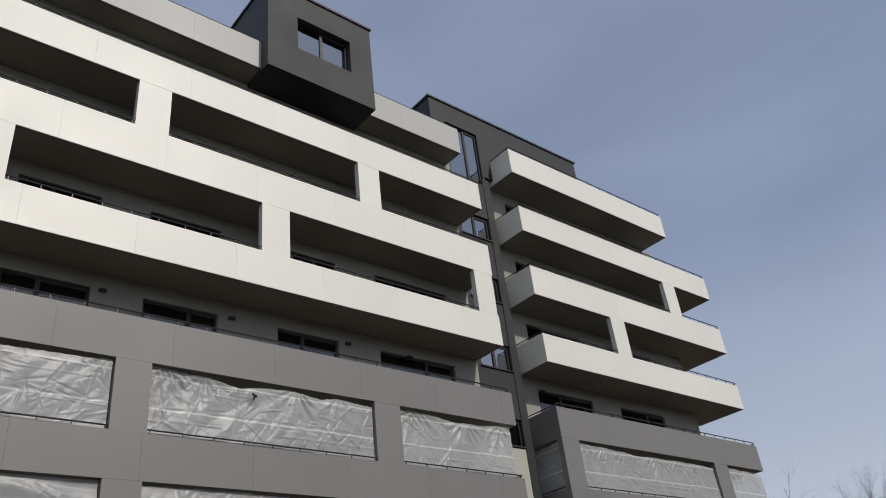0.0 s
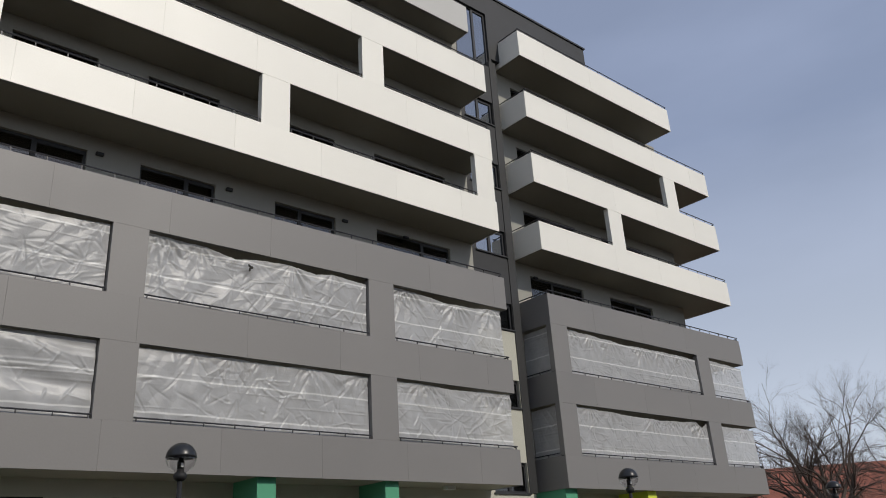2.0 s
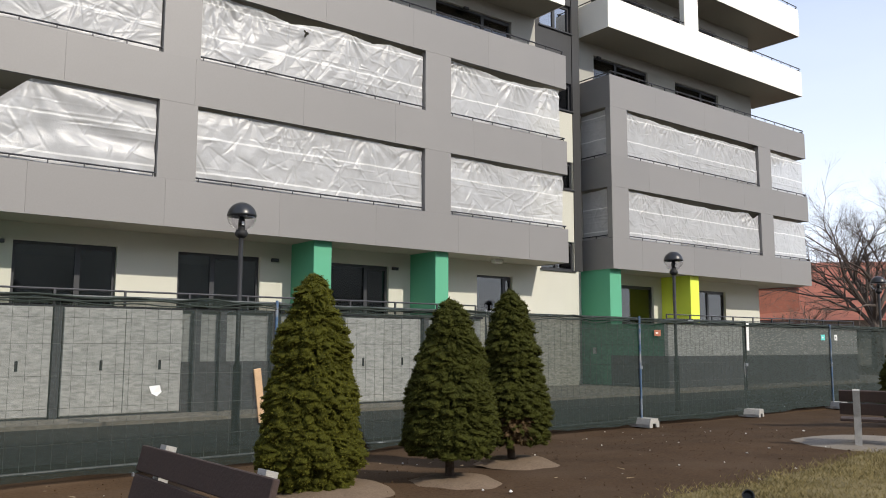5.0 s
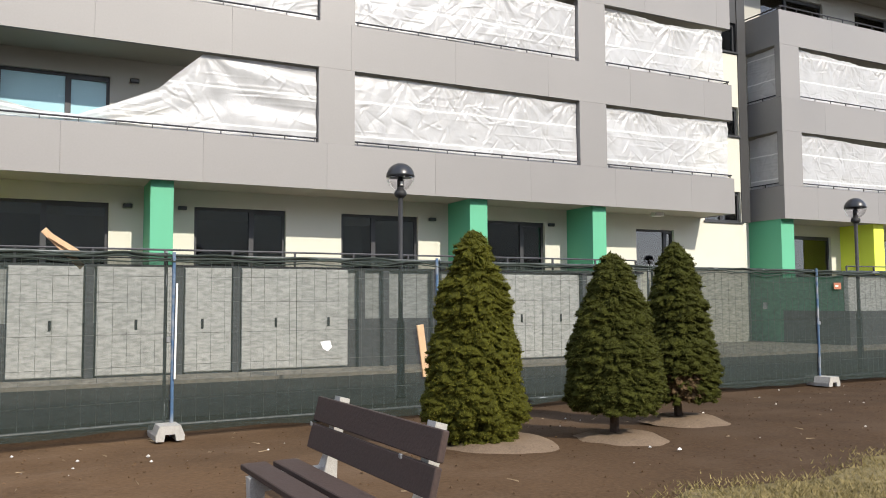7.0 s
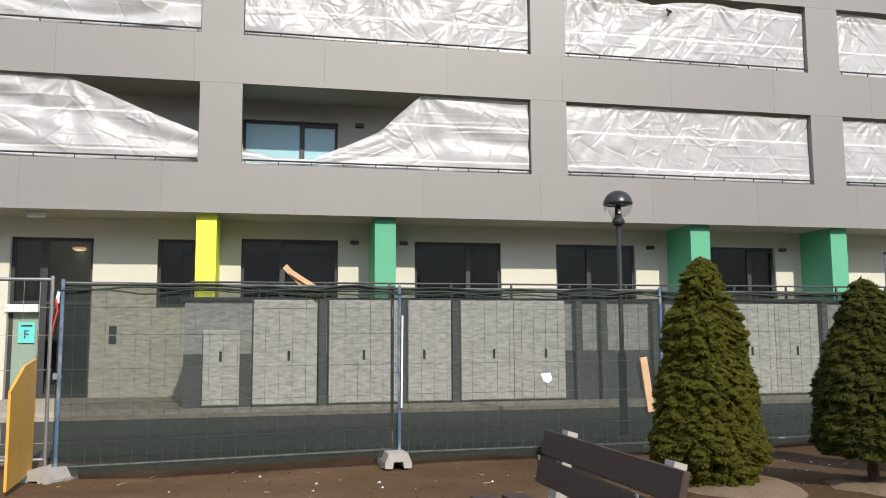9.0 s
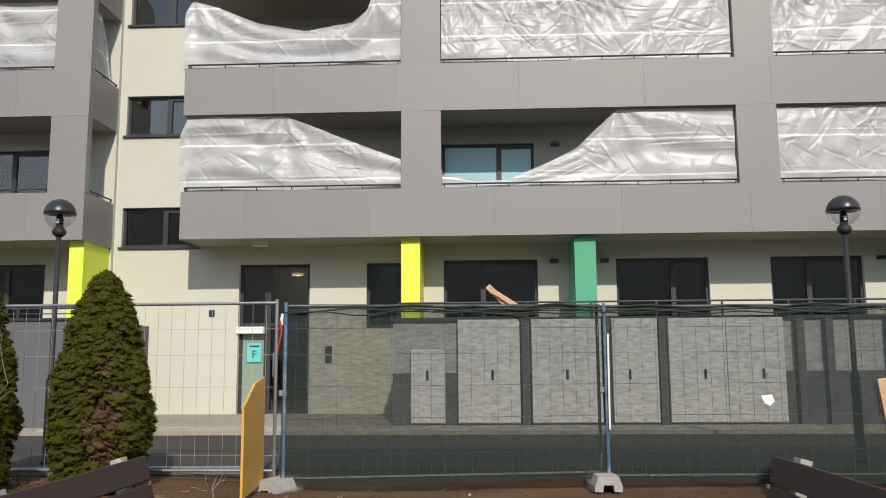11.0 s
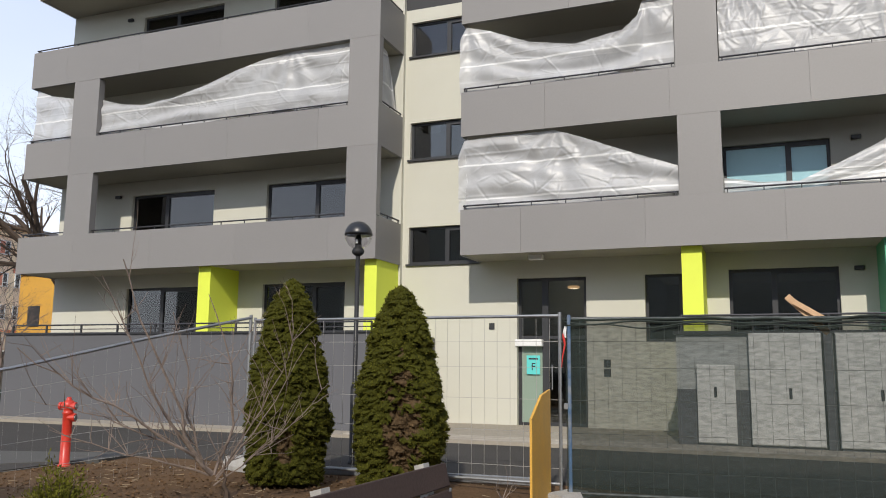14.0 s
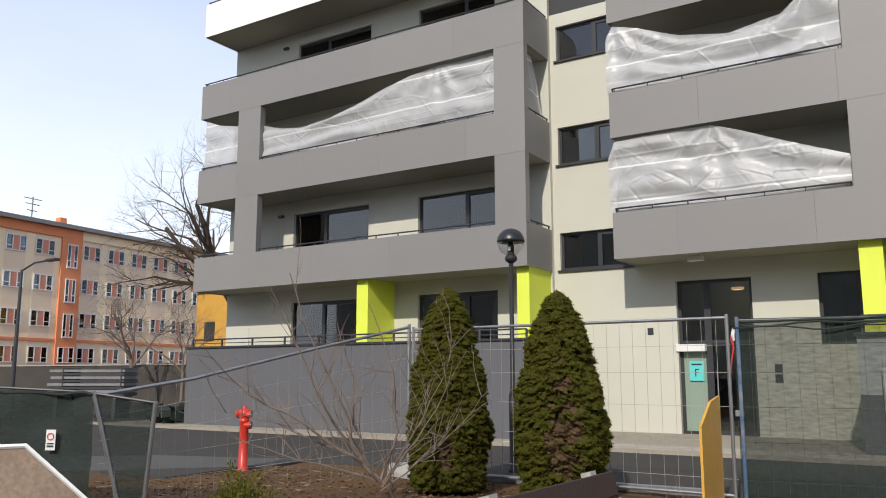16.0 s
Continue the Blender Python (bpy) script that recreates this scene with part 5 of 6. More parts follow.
bm = bmesh.new()
pf = [(0.0, 8.72, 0.0), (0.09, 7.6, 0.0), (0.09, 7.6, 0.90), (0.05, 8.15, 1.12), (0.0, 8.72, 1.17)]
va = [bm.verts.new((-2.555 + p[0], p[1], p[2])) for p in pf]
vb = [bm.verts.new((-2.53 + p[0], p[1] + 0.002, p[2])) for p in pf]
bm.faces.new(va)
bm.faces.new(vb[::-1])
for i in range(5):
    j = (i + 1) % 5
    bm.faces.new((va[i], vb[i], vb[j], va[j]))
solid("formwork_board", bm, BOARD_YELLOW, "yellow formwork board standing on edge by the fence", "board")
bm = bmesh.new()
shape = [(-6.6, 1.55, 0.90), (-5.24, 2.53, 0.95), (-4.40, 3.22, 0.0), (-6.0, 2.05, 0.0)]
va = [bm.verts.new(p) for p in shape]
vb = [bm.verts.new((p[0] - 0.02, p[1] + 0.03, p[2])) for p in shape]
bm.faces.new(va)
bm.faces.new(vb[::-1])
for i in range(4):
    j = (i + 1) % 4
    bm.faces.new((va[i], vb[i], vb[j], va[j]))
slab_board = solid("site_board", bm, material("stained_chipboard", (0.24, 0.18, 0.135), 0.9, vary=0.4, scale=3, fine=30, bump=0.4, stain=(0.38, 0.34, 0.30), stain_amount=0.8), "stained chipboard sheet with a pale edge standing on soil", "board")
bm = bmesh.new()
tube(bm, [(-6.6, 1.55, 0.905), (-5.24, 2.53, 0.955), (-4.40, 3.22, 0.01)], 0.016, 5)
part("pale_edge", bm, PAPER, slab_board)


# ---- lamps ----
def park_lamp(x, y, z):
    lamp = thing("street_lamp", "black park lamp post with a clear globe and dark cap", "street lamp", "park lamps", pose(x, y, 0))
    bm = bmesh.new()
    lathe(bm, [(0.075, 0.0), (0.075, 0.04), (0.058, 0.06), (0.058, 1.1), (0.034, 1.16), (0.034, z - 0.3)], 14)
    part("post", bm, POST_PAINT, lamp, "", True)
    bm = bmesh.new()
    lathe(bm, [(0.05, z - 0.31), (0.085, z - 0.28), (0.095, z - 0.24), (0.075, z - 0.20), (0.05, z - 0.185), (0.05, z - 0.15)], 14)
    part("collar", bm, POST_PAINT, lamp, "", True)
    bm = bmesh.new()
    lathe(bm, [(0.05, z - 0.15), (0.05, z - 0.05), (0.035, z - 0.03), (0.035, z + 0.02)], 10)
    part("lamp_holder", bm, BLACK, lamp, "black lamp holder inside the globe", True)
    # A small flat white plate in front of the holder.
    part("white_plate", soft_box(-0.02, 0.02, -0.055, -0.046, z - 0.13, z - 0.07, 0.003), PAPER, lamp, "small flat white plate before the lamp holder")
    bm = bmesh.new()
    r = 0.208
    rows = [(r * math.cos(a), z + r * math.sin(a)) for a in [radians(d) for d in range(-64, 1, 8)]]
    lathe(bm, rows, 28)
    ob = part("globe", bm, GLOBE, lamp, "clear lower half of the globe", True)
    ob.visible_shadow = False
    bm = bmesh.new()
    rows = [(r * 1.02 * math.cos(a), z + r * 1.02 * math.sin(a)) for a in [radians(d) for d in range(0, 89, 8)]]
    lathe(bm, rows, 28)
    part("cap", bm, BLACK, lamp, "dark upper half of the globe", True)


park_lamp(4.77, 10.25, 3.26)
park_lamp(14.92, 10.22, 3.27)
park_lamp(24.7, 10.2, 3.25)
park_lamp(-5.86, 10.25, 3.37)

# ---- hydrant ----
hyd = thing("fire_hydrant", "red pillar fire hydrant on the soil", "hydrant", m=pose(-9.33, 8.30, 0, 0, 0, 20))
bm = bmesh.new()
lathe(bm, [(0.085, -0.02), (0.085, 0.02), (0.068, 0.03), (0.066, 0.70), (0.074, 0.71), (0.074, 0.73), (0.066, 0.74), (0.068, 0.78), (0.090, 0.80), (0.092, 0.83), (0.086, 0.865), (0.060, 0.89), (0.035, 0.895), (0.035, 0.92), (0.026, 0.94)], 18)
part("body", bm, RED, hyd, "", True)
for dx, dz, dy in ((0.085, 0.66, -0.02), (0.090, 0.815, -0.03), (-0.090, 0.815, 0.0)):
    bm = bmesh.new()
    s = 1 if dx > 0 else -1
    tube(bm, [(0, dy, dz), (dx, dy, dz), (dx + 0.005 * s, dy, dz)], [0.045, 0.045, 0.055], 12)
    tube(bm, [(dx + 0.005 * s, dy, dz), (dx + 0.035 * s, dy, dz)], 0.058, 12)
    part("outlet", bm, RED, hyd)
    bm = bmesh.new()
    tube(bm, [(dx + 0.036 * s, dy, dz), (dx + 0.045 * s, dy, dz)], 0.04, 12)
    part("outlet_cap", bm, STEEL, hyd, "grey outlet cap")


# ---- benches ----
def bench(m, label, length=1.75):
    """Two concrete legs with two seat planks and two back planks. It faces -x, and runs along y."""
    b = thing("park_bench", label, "bench", "park benches", m)
    h = length / 2
    for y in (-h + 0.22, h - 0.22):
        bm = bmesh.new()
        prof = [(-0.42, -0.05), (-0.36, -0.05), (-0.34, 0.22), (0.02, 0.24), (0.06, -0.05), (0.14, -0.05), (0.15, 0.40), (0.24, 0.76), (0.17, 0.78), (0.09, 0.42), (0.05, 0.33), (-0.44, 0.31)]
        va = [bm.verts.new((u, y - 0.045, z)) for u, z in prof]
        vb = [bm.verts.new((u, y + 0.045, z)) for u, z in prof]
        bm.faces.new(va)
        bm.faces.new(vb[::-1])
        for i in range(len(prof)):
            j = (i + 1) % len(prof)
            bm.faces.new((va[i], vb[i], vb[j], va[j]))
        part("leg", bm, CONCRETE, b, "white speckled concrete leg")
    for x in (-0.34, -0.12):
        bm = soft_box(x - 0.085, x + 0.085, -h, h, 0.315, 0.355, 0.006)
        part("seat_plank", bm, WOOD_DARK, b)
    for z, x in ((0.50, 0.07), (0.68, 0.115)):
        bm = soft_box(-0.02, 0.02, -h, h, -0.082, 0.082, 0.006)
        bmesh.ops.transform(bm, matrix=pose(x, 0, z, 0, 14, 0), verts=bm.verts[:])
        part("back_plank", bm, WOOD_DARK, b)
    for y in (-h + 0.22, h - 0.22):
        part("bolt", soft_box(-0.025, -0.012, y - 0.012, y + 0.012, 0.60, 0.625, 0.003), STEEL, b)


bench(pose(1.68, 3.88, 0.0, 0, 0, 3), "park bench of dark brown planks on white concrete legs")
bench(pose(-2.30, 4.20, -0.03, 0, 0, 178), "park bench of dark brown planks on white concrete legs")
bench(pose(11.96, 4.24, 0.04, 0, 0, 205), "park bench of dark brown planks beside a small spruce")


# ---- trees ----
def spruce(x, y, height, radius, seed, skirt=0.06, dead=None, steps=230, deep=False, tuck=0.76):
    """A dwarf spruce: a trunk, a dense crown of overlapping clumps and short sprigs standing out of it."""
    rng = np.random.RandomState(seed)
    tree = thing("dwarf_spruce", ("dense dark green conical dwarf spruce" if deep else "dense olive conical dwarf spruce") + (" with dead patches" if dead else "") + " in bare soil", "tree", "dwarf spruces", pose(x, y, 0, 0, 0, seed * 37 % 360))
    bm = bmesh.new()
    tube(bm, [(0, 0, -0.05), (0.01, 0, 0.25), (0, 0.01, height * 0.55), (0, 0, height * 0.9)], [0.055, 0.045, 0.03, 0.01], 8)
    part("trunk", bm, BARK, tree)

    def reach(v):
        body = (1 - v) ** 0.47 * (tuck + (1 - tuck) * min(1.0, v / (0.20 if tuck > 0.7 else 0.36)) ** 0.8)
        return radius * 1.05 * body * (1 + 0.035 * math.sin(v * 23 + seed))

    na, nv = steps, int(steps * 1.05)
    co = np.zeros((nv + 1, na, 3))
    brown = np.zeros((nv + 1, na), bool)
    for i in range(nv + 1):
        u = i / nv
        # The first rows close the crown from below.
        if u < 0.08:
            v, fill = 0.0, 0.15 + 0.85 * u / 0.08
        else:
            v, fill = (u - 0.08) / 0.92, 1.0
        rr = max(0.012, reach(v)) * fill
        z = skirt + (height - skirt - 0.03) * v + (0.05 * (1 - fill))
        for k in range(na):
            t = 2 * math.pi * k / na
            c, s = math.cos(t), math.sin(t)
            q = Vector((rr * c, rr * s, z * 1.75))
            wob = noise.noise_vector(q * 5.0 + Vector((seed, 0, 0))) * 0.10 + noise.noise_vector(q * 17.0) * 0.025
            big = noise.voronoi((q + wob) * 6.0 + Vector((seed * 3.0, 0, 0)))[0]
            mid = noise.voronoi((q + wob) * 15.0 + Vector((0, seed * 2.0, 0)))[0]
            fine = noise.noise(q * 46.0)
            low = noise.noise(Vector((c * 1.6, s * 1.6, z * 2.6 + seed)))
            dome = min(1.0, (big[1] - big[0]) * 2.0) ** 0.6
            dome_s = min(1.0, (mid[1] - mid[0]) * 2.2) ** 0.7
            d = 0.092 * (dome - 0.75) + 0.036 * (dome_s - 0.6) + 0.012 * fine + 0.055 * low
            hole = noise.noise(Vector((c * 5.0 + seed, s * 5.0, z * 7.5)))
            if hole > 0.42:
                d -= 0.45 * (hole - 0.42)
            is_dead = False
            if dead:
                da = abs((t - dead[0] + math.pi) % (2 * math.pi) - math.pi)
                edge = 1.0 - (da / dead[1]) ** 2 - ((v - dead[2]) / dead[3]) ** 2 + 1.1 * noise.noise(q * 5.0) + 0.9 * noise.noise(q * 15.0)
                is_dead = edge > 0.45
            if is_dead:
                d -= 0.055
            taper = min(1.0, rr / 0.16)
            r2 = max(0.004, rr + d * (0.3 + 0.7 * taper))
            co[i, k] = (r2 * c, r2 * s, z - 0.30 * d)
            brown[i, k] = is_dead
    grid = np.arange((nv + 1) * na).reshape(nv + 1, na)
    right = np.roll(grid, -1, axis=1)
    faces = np.stack([grid[:-1], right[:-1], right[1:], grid[1:]], -1).reshape(-1, 4)
    flat = co.reshape(-1, 3)
    mask = brown[:-1].reshape(-1)
    du, dv = np.roll(co, -1, 1) - np.roll(co, 1, 1), np.gradient(co, axis=0)
    nor = np.cross(du, dv).reshape(-1, 3)
    nor /= np.linalg.norm(nor, axis=1)[:, None] + 1e-9
    dead_v = brown.reshape(-1)
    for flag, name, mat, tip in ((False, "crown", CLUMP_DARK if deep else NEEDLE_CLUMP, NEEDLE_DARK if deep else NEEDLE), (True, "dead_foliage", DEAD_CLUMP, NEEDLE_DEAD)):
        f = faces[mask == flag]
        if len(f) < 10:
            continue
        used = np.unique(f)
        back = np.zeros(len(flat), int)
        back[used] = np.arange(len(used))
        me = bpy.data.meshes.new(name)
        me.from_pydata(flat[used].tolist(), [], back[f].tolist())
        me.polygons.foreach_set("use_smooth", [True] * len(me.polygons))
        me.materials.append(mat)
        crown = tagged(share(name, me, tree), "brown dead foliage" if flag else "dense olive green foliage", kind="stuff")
        pick = np.nonzero(dead_v == flag)[0]
        radii = np.linalg.norm(flat[pick, :2], axis=1)
        odds = radii * (1.0 + 2.0 * (rng.rand(len(pick)) < 0.5))
        m = int(len(pick) * 1.0)
        pick = rng.choice(pick, m, p=odds / odds.sum())
        q = flat[pick] + rng.normal(size=(m, 3)) * 0.004
        d = nor[pick] * 0.75 + rng.normal(size=(m, 3)) * 0.40 + np.array([0, 0, 0.25])
        d /= np.linalg.norm(d, axis=1)[:, None]
        s = np.cross(d, rng.normal(size=d.shape))
        s /= np.linalg.norm(s, axis=1)[:, None] + 1e-9
        l = rng.uniform(0.009, 0.026, m)[:, None]
        quad = np.stack([q - d * l * 0.3, q + s * l * 0.17 + d * l * 0.3, q + d * l, q - s * l * 0.17 + d * l * 0.3], 1).reshape(-1, 3)
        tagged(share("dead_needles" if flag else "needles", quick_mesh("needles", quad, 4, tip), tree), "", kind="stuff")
    return tree


spruce(3.96, 6.55, 2.16, 0.55, 11, 0.03)
spruce(5.39, 6.12, 1.93, 0.54, 12, 0.27, deep=True)
spruce(6.80, 6.70, 2.13, 0.50, 13, 0.22, (1.95, 0.6, 0.08, 0.14), 190, True)
spruce(-5.60, 8.05, 2.49, 0.60, 14, 0.05, (2.5, 0.35, 0.16, 0.10), tuck=0.64)
spruce(-4.15, 8.11, 2.37, 0.63, 15, 0.05, (1.80, 0.50, 0.24, 0.42), tuck=0.60)
spruce(15.4, 5.65, 1.85, 0.55, 16, 0.08, None, 120, True)


def ring_patch(x, y, r, seed, mat=None, label="pale sandy ring of ground round a spruce", name="sand_ring"):
    bm = bmesh.new()
    c = bm.verts.new((0, 0, 0.05))
    n = 40
    inner = [bm.verts.new((0.7 * r * math.cos(a * 2 * math.pi / n), 0.7 * r * math.sin(a * 2 * math.pi / n), 0.045)) for a in range(n)]
    outer = []
    for a in range(n):
        t = a * 2 * math.pi / n
        rr = r * (1 + 0.22 * noise.noise(Vector((math.cos(t) * 1.7, math.sin(t) * 1.7, seed))))
        outer.append(bm.verts.new((rr * math.cos(t), rr * math.sin(t), -0.02)))
    for a in range(n):
        b = (a + 1) % n
        bm.faces.new((c, inner[a], inner[b]))
        bm.faces.new((inner[a], outer[a], outer[b], inner[b]))
    ob = solid(name, bm, mat or SAND, label, "ground", "structure", "", True)
    ob.matrix_basis = pose(x, y, 0)


ring_patch(4.15, 6.35, 0.62, 1.0)
ring_patch(5.38, 6.0, 0.5, 2.0)
ring_patch(6.85, 6.65, 0.5, 3.0)
ring_patch(12.3, 4.9, 1.15, 5.0, WORN_PATH, "pale worn gravel patch round a bench", "gravel_patch")


def branches(bm, p, d, length, r, depth, rng, spread=0.55, droop=0.0, kids=(2, 4), shrink=0.68):
    """One limb as a tapered crooked tube, then its side limbs."""
    n = 4 if depth > 1 else 3
    pts, radii = [p.copy()], [r]
    for i in range(n):
        d = (d + Vector((rng.gauss(0, 0.16), rng.gauss(0, 0.16), rng.gauss(0, 0.10) - droop))).normalized()
        p = p + d * (length / n)
        pts.append(p.copy())
        radii.append(r * (1 - 0.5 * (i + 1) / n) if depth > 0 else r * (1 - 0.8 * (i + 1) / n))
    tube(bm, pts, radii, 6 if r > 0.05 else 4 if r > 0.012 else 3)
    if depth <= 0:
        return
    for k in range(rng.randint(*kids) + (1 if depth > 2 else 0)):
        i = rng.randint(1, n)
        a = rng.uniform(0, 2 * math.pi)
        s = d.cross(Vector((0, 0, 1)) if abs(d.z) < 0.95 else Vector((1, 0, 0))).normalized()
        u = s.cross(d)
        nd = (d + spread * rng.uniform(0.6, 1.4) * (math.cos(a) * s + math.sin(a) * u)).normalized()
        branches(bm, pts[i], nd, length * shrink * rng.uniform(0.7, 1.15), radii[i] * 0.66, depth - 1, rng, spread, droop, kids, shrink)


def bare_tree(name, label, x, y, z, height, stems, seed, depth=5, r=0.2, spread=0.6, mat=BARK, kids=(2, 4), group="", trunk=0.22, droop=0.0, lean=(0, 0)):
    rng = random.Random(seed)
    tree = thing(name, label, "tree" if name != "bare_shrub" else "shrub", group, pose(x, y, z))
    bm = bmesh.new()
    h0 = height * trunk
    tube(bm, [(0, 0, -0.2), (0.02, 0, h0 * 0.5), (0, 0.03, h0)], [r * 1.25, r * 1.05, r * 0.95], 9)
    part("trunk", bm, mat, tree)
    bm = bmesh.new()
    for k in range(stems):
        a = 2 * math.pi * (k + rng.random() * 0.6) / stems
        d = Vector((math.cos(a) * spread + lean[0], math.sin(a) * spread + lean[1], 1.0)).normalized()
        branches(bm, Vector((0, 0, h0 * rng.uniform(0.8, 1.0))), d, height * 0.33, r * 0.62, depth, rng, spread, droop, kids)
    part("crown", bm, mat, tree, "bare leafless crown")
    return tree


def arching_shrub(x, y, seed):
    """A short crooked trunk, limbs that arch to one side and long thin twigs standing on them."""
    rng = random.Random(seed)
    shrub = thing("bare_shrub", "leafless shrub with long thin arching twigs on the soil", "shrub", "", pose(x, y, 0))
    across, away = Vector((0.81, 0.59, 0)), Vector((-0.59, 0.81, 0))

    def at(u, w, d=0.0):
        return across * u + away * d + Vector((0, 0, w))

    def limb(bm, pts, r):
        """A limb through a few points, with small bends between them."""
        out = [pts[0]]
        for p, q in zip(pts, pts[1:]):
            for f in (0.33, 0.66, 1.0):
                out.append(p.lerp(q, f) + Vector((rng.gauss(0, 0.012), rng.gauss(0, 0.012), rng.gauss(0, 0.012))))
        tube(bm, out, [r * (1 - 0.78 * i / (len(out) - 1)) for i in range(len(out))], 6 if r > 0.008 else 4)
        return out

    def twigs(bm, pts, count, lo, hi, up, r=0.0056):
        for _ in range(count):
            i = rng.randint(1, len(pts) - 2)
            e = (pts[i + 1] - pts[i]).normalized()
            e = (e * 0.5 + across * rng.gauss(0, 0.6) + away * rng.gauss(0, 0.5) + Vector((0, 0, rng.gauss(up, 0.4)))).normalized()
            w, tw, tr, tl = pts[i].copy(), [pts[i].copy()], [r], rng.uniform(lo, hi)
            for _ in range(5):
                e = (e + Vector((rng.gauss(0, 0.11), rng.gauss(0, 0.11), rng.gauss(0.03, 0.09)))).normalized()
                w = w + e * tl / 5
                tw.append(w.copy())
                tr.append(tr[-1] * 0.8)
            tube(bm, tw, tr, 4)
            if tl > 0.45:
                twigs(bm, tw, 2, 0.10, 0.28, up, r * 0.7)

    bm = bmesh.new()
    limb(bm, [at(0, -0.05), at(0.03, 0.15), at(-0.02, 0.33)], 0.042)
    part("trunk", bm, BARK, shrub)
    # Each limb: how far aside and how high its bends stand.
    for row, r, n in ((((-0.02, 0.30), (-0.30, 0.55), (-0.75, 0.85), (-1.25, 1.12), (-1.70, 1.45)), 0.015, 9), (((-0.02, 0.32), (-0.20, 0.50), (-0.42, 1.05), (-0.75, 1.75), (-0.95, 2.30)), 0.017, 9),
                      (((-0.20, 0.50), (-0.55, 0.95), (-0.80, 1.50), (-1.10, 2.12)), 0.013, 8), (((0.0, 0.30), (0.18, 0.75), (0.12, 1.35), (-0.12, 2.0)), 0.013, 7),
                      (((0.02, 0.25), (0.25, 0.55), (0.55, 1.0), (0.90, 1.55)), 0.009, 8), (((0.02, 0.28), (0.35, 0.75), (0.62, 1.25), (0.80, 1.75)), 0.008, 7), (((0.0, 0.2), (0.4, 0.45), (0.85, 0.85), (1.15, 1.2)), 0.007, 7),
                      (((-0.1, 0.4), (-0.28, 0.85), (-0.32, 1.3), (-0.50, 1.85)), 0.011, 7), (((-0.05, 0.3), (-0.45, 0.42), (-0.95, 0.55), (-1.5, 0.75)), 0.010, 8), (((-0.3, 0.55), (-0.70, 0.70), (-1.2, 0.92), (-1.65, 1.0)), 0.008, 6)):
        drift = rng.gauss(0, 0.22)
        pts = []
        for i, (u, w) in enumerate(row):
            pts.append(at(u - 0.10, w * 1.06, drift * i * 0.5))
        bm = bmesh.new()
        pts = limb(bm, pts, r * 1.3)
        twigs(bm, pts, n * 2, 0.18, 0.80, 0.55)
        part("stem", bm, TWIG, shrub)


arching_shrub(-5.33, 6.50, 8)
bare_tree("bare_shrub", "thin leafless seedling twigs beside a board", -2.75, 7.6, 0.0, 0.75, 4, 9, 2, 0.010, 0.5, TWIG, (1, 2), "", 0.1)

bush = thing("low_bush", "small rounded green bush on the soil", "bush", m=pose(-6.1, 5.15, 0))
rng = np.random.RandomState(5)
p = rng.normal(size=(5200, 3))
p /= np.linalg.norm(p, axis=1)[:, None]
p[:, 2] = np.abs(p[:, 2])
lump = np.array([0.80 + 0.45 * noise.noise(Vector(v.tolist()) * 2.3) + 0.25 * noise.noise(Vector(v.tolist()) * 6.0) for v in p])[:, None]
q = p * rng.uniform(0.35, 1.05, (5200, 1)) * lump * np.array([0.38, 0.38, 0.54])
d = p * 0.6 + rng.normal(size=p.shape) * 0.5 + np.array([0, 0, 0.5])
d /= np.linalg.norm(d, axis=1)[:, None]
s = np.cross(d, rng.normal(size=d.shape))
s /= np.linalg.norm(s, axis=1)[:, None]
quad = np.stack([q, q + s * 0.007 + d * 0.018, q + d * 0.042, q - s * 0.007 + d * 0.018], 1).reshape(-1, 3)
share("leaves", raw_mesh("leaves", quad.tolist(), np.arange(len(quad)).reshape(-1, 4).tolist(), NEEDLE), bush)
bm = bmesh.new()
for k in range(9):
    tube(bm, [(0, 0, -0.02), (0.12 * math.cos(k * 0.7), 0.12 * math.sin(k * 0.7), 0.2), (0.2 * math.cos(k * 0.7), 0.2 * math.sin(k * 0.7), 0.38)], [0.01, 0.007, 0.003], 4)
part("stems", bm, BARK, bush)

# ---- turf, stones and litter ----
rough_sheet("turf", 3.4, 22.0, -6.0, 5.6, 0.022, 200, 130, 0.02, GRASS_GROUND, "worn yellowish turf beside the soil", "ground", 7.0, True)
rng = np.random.RandomState(21)
n = 90000
gx = 3.3 + 9.5 * rng.rand(n) ** 1.3
gy = 4.6 - 4.0 * rng.rand(n) ** 1.2
edge = np.array([turf_edge(float(a)) for a in gx])
keep = (gy < edge + 0.16 * rng.randn(n)) & (gx + 0.35 * gy > 5.3 + 0.3 * rng.randn(n))
gx, gy = gx[keep], gy[keep]
a = rng.rand(len(gx)) * 6.28
h = 0.014 + 0.034 * rng.rand(len(gx))
b0 = np.stack([gx, gy, 0.018 + np.zeros(len(gx))], 1)
wv = np.stack([np.cos(a), np.sin(a), 0 * a], 1) * 0.006
tip = b0 + np.stack([np.cos(a * 3) * h * 0.8, np.sin(a * 5) * h * 0.8, h], 1)
tri = np.stack([b0 - wv, b0 + wv, tip], 1).reshape(-1, 3)
tagged(new("grass", raw_mesh("grass", tri.tolist(), np.arange(len(tri)).reshape(-1, 3).tolist(), GRASS)), "short dry yellow-green grass blades", "grass", "", "stuff")


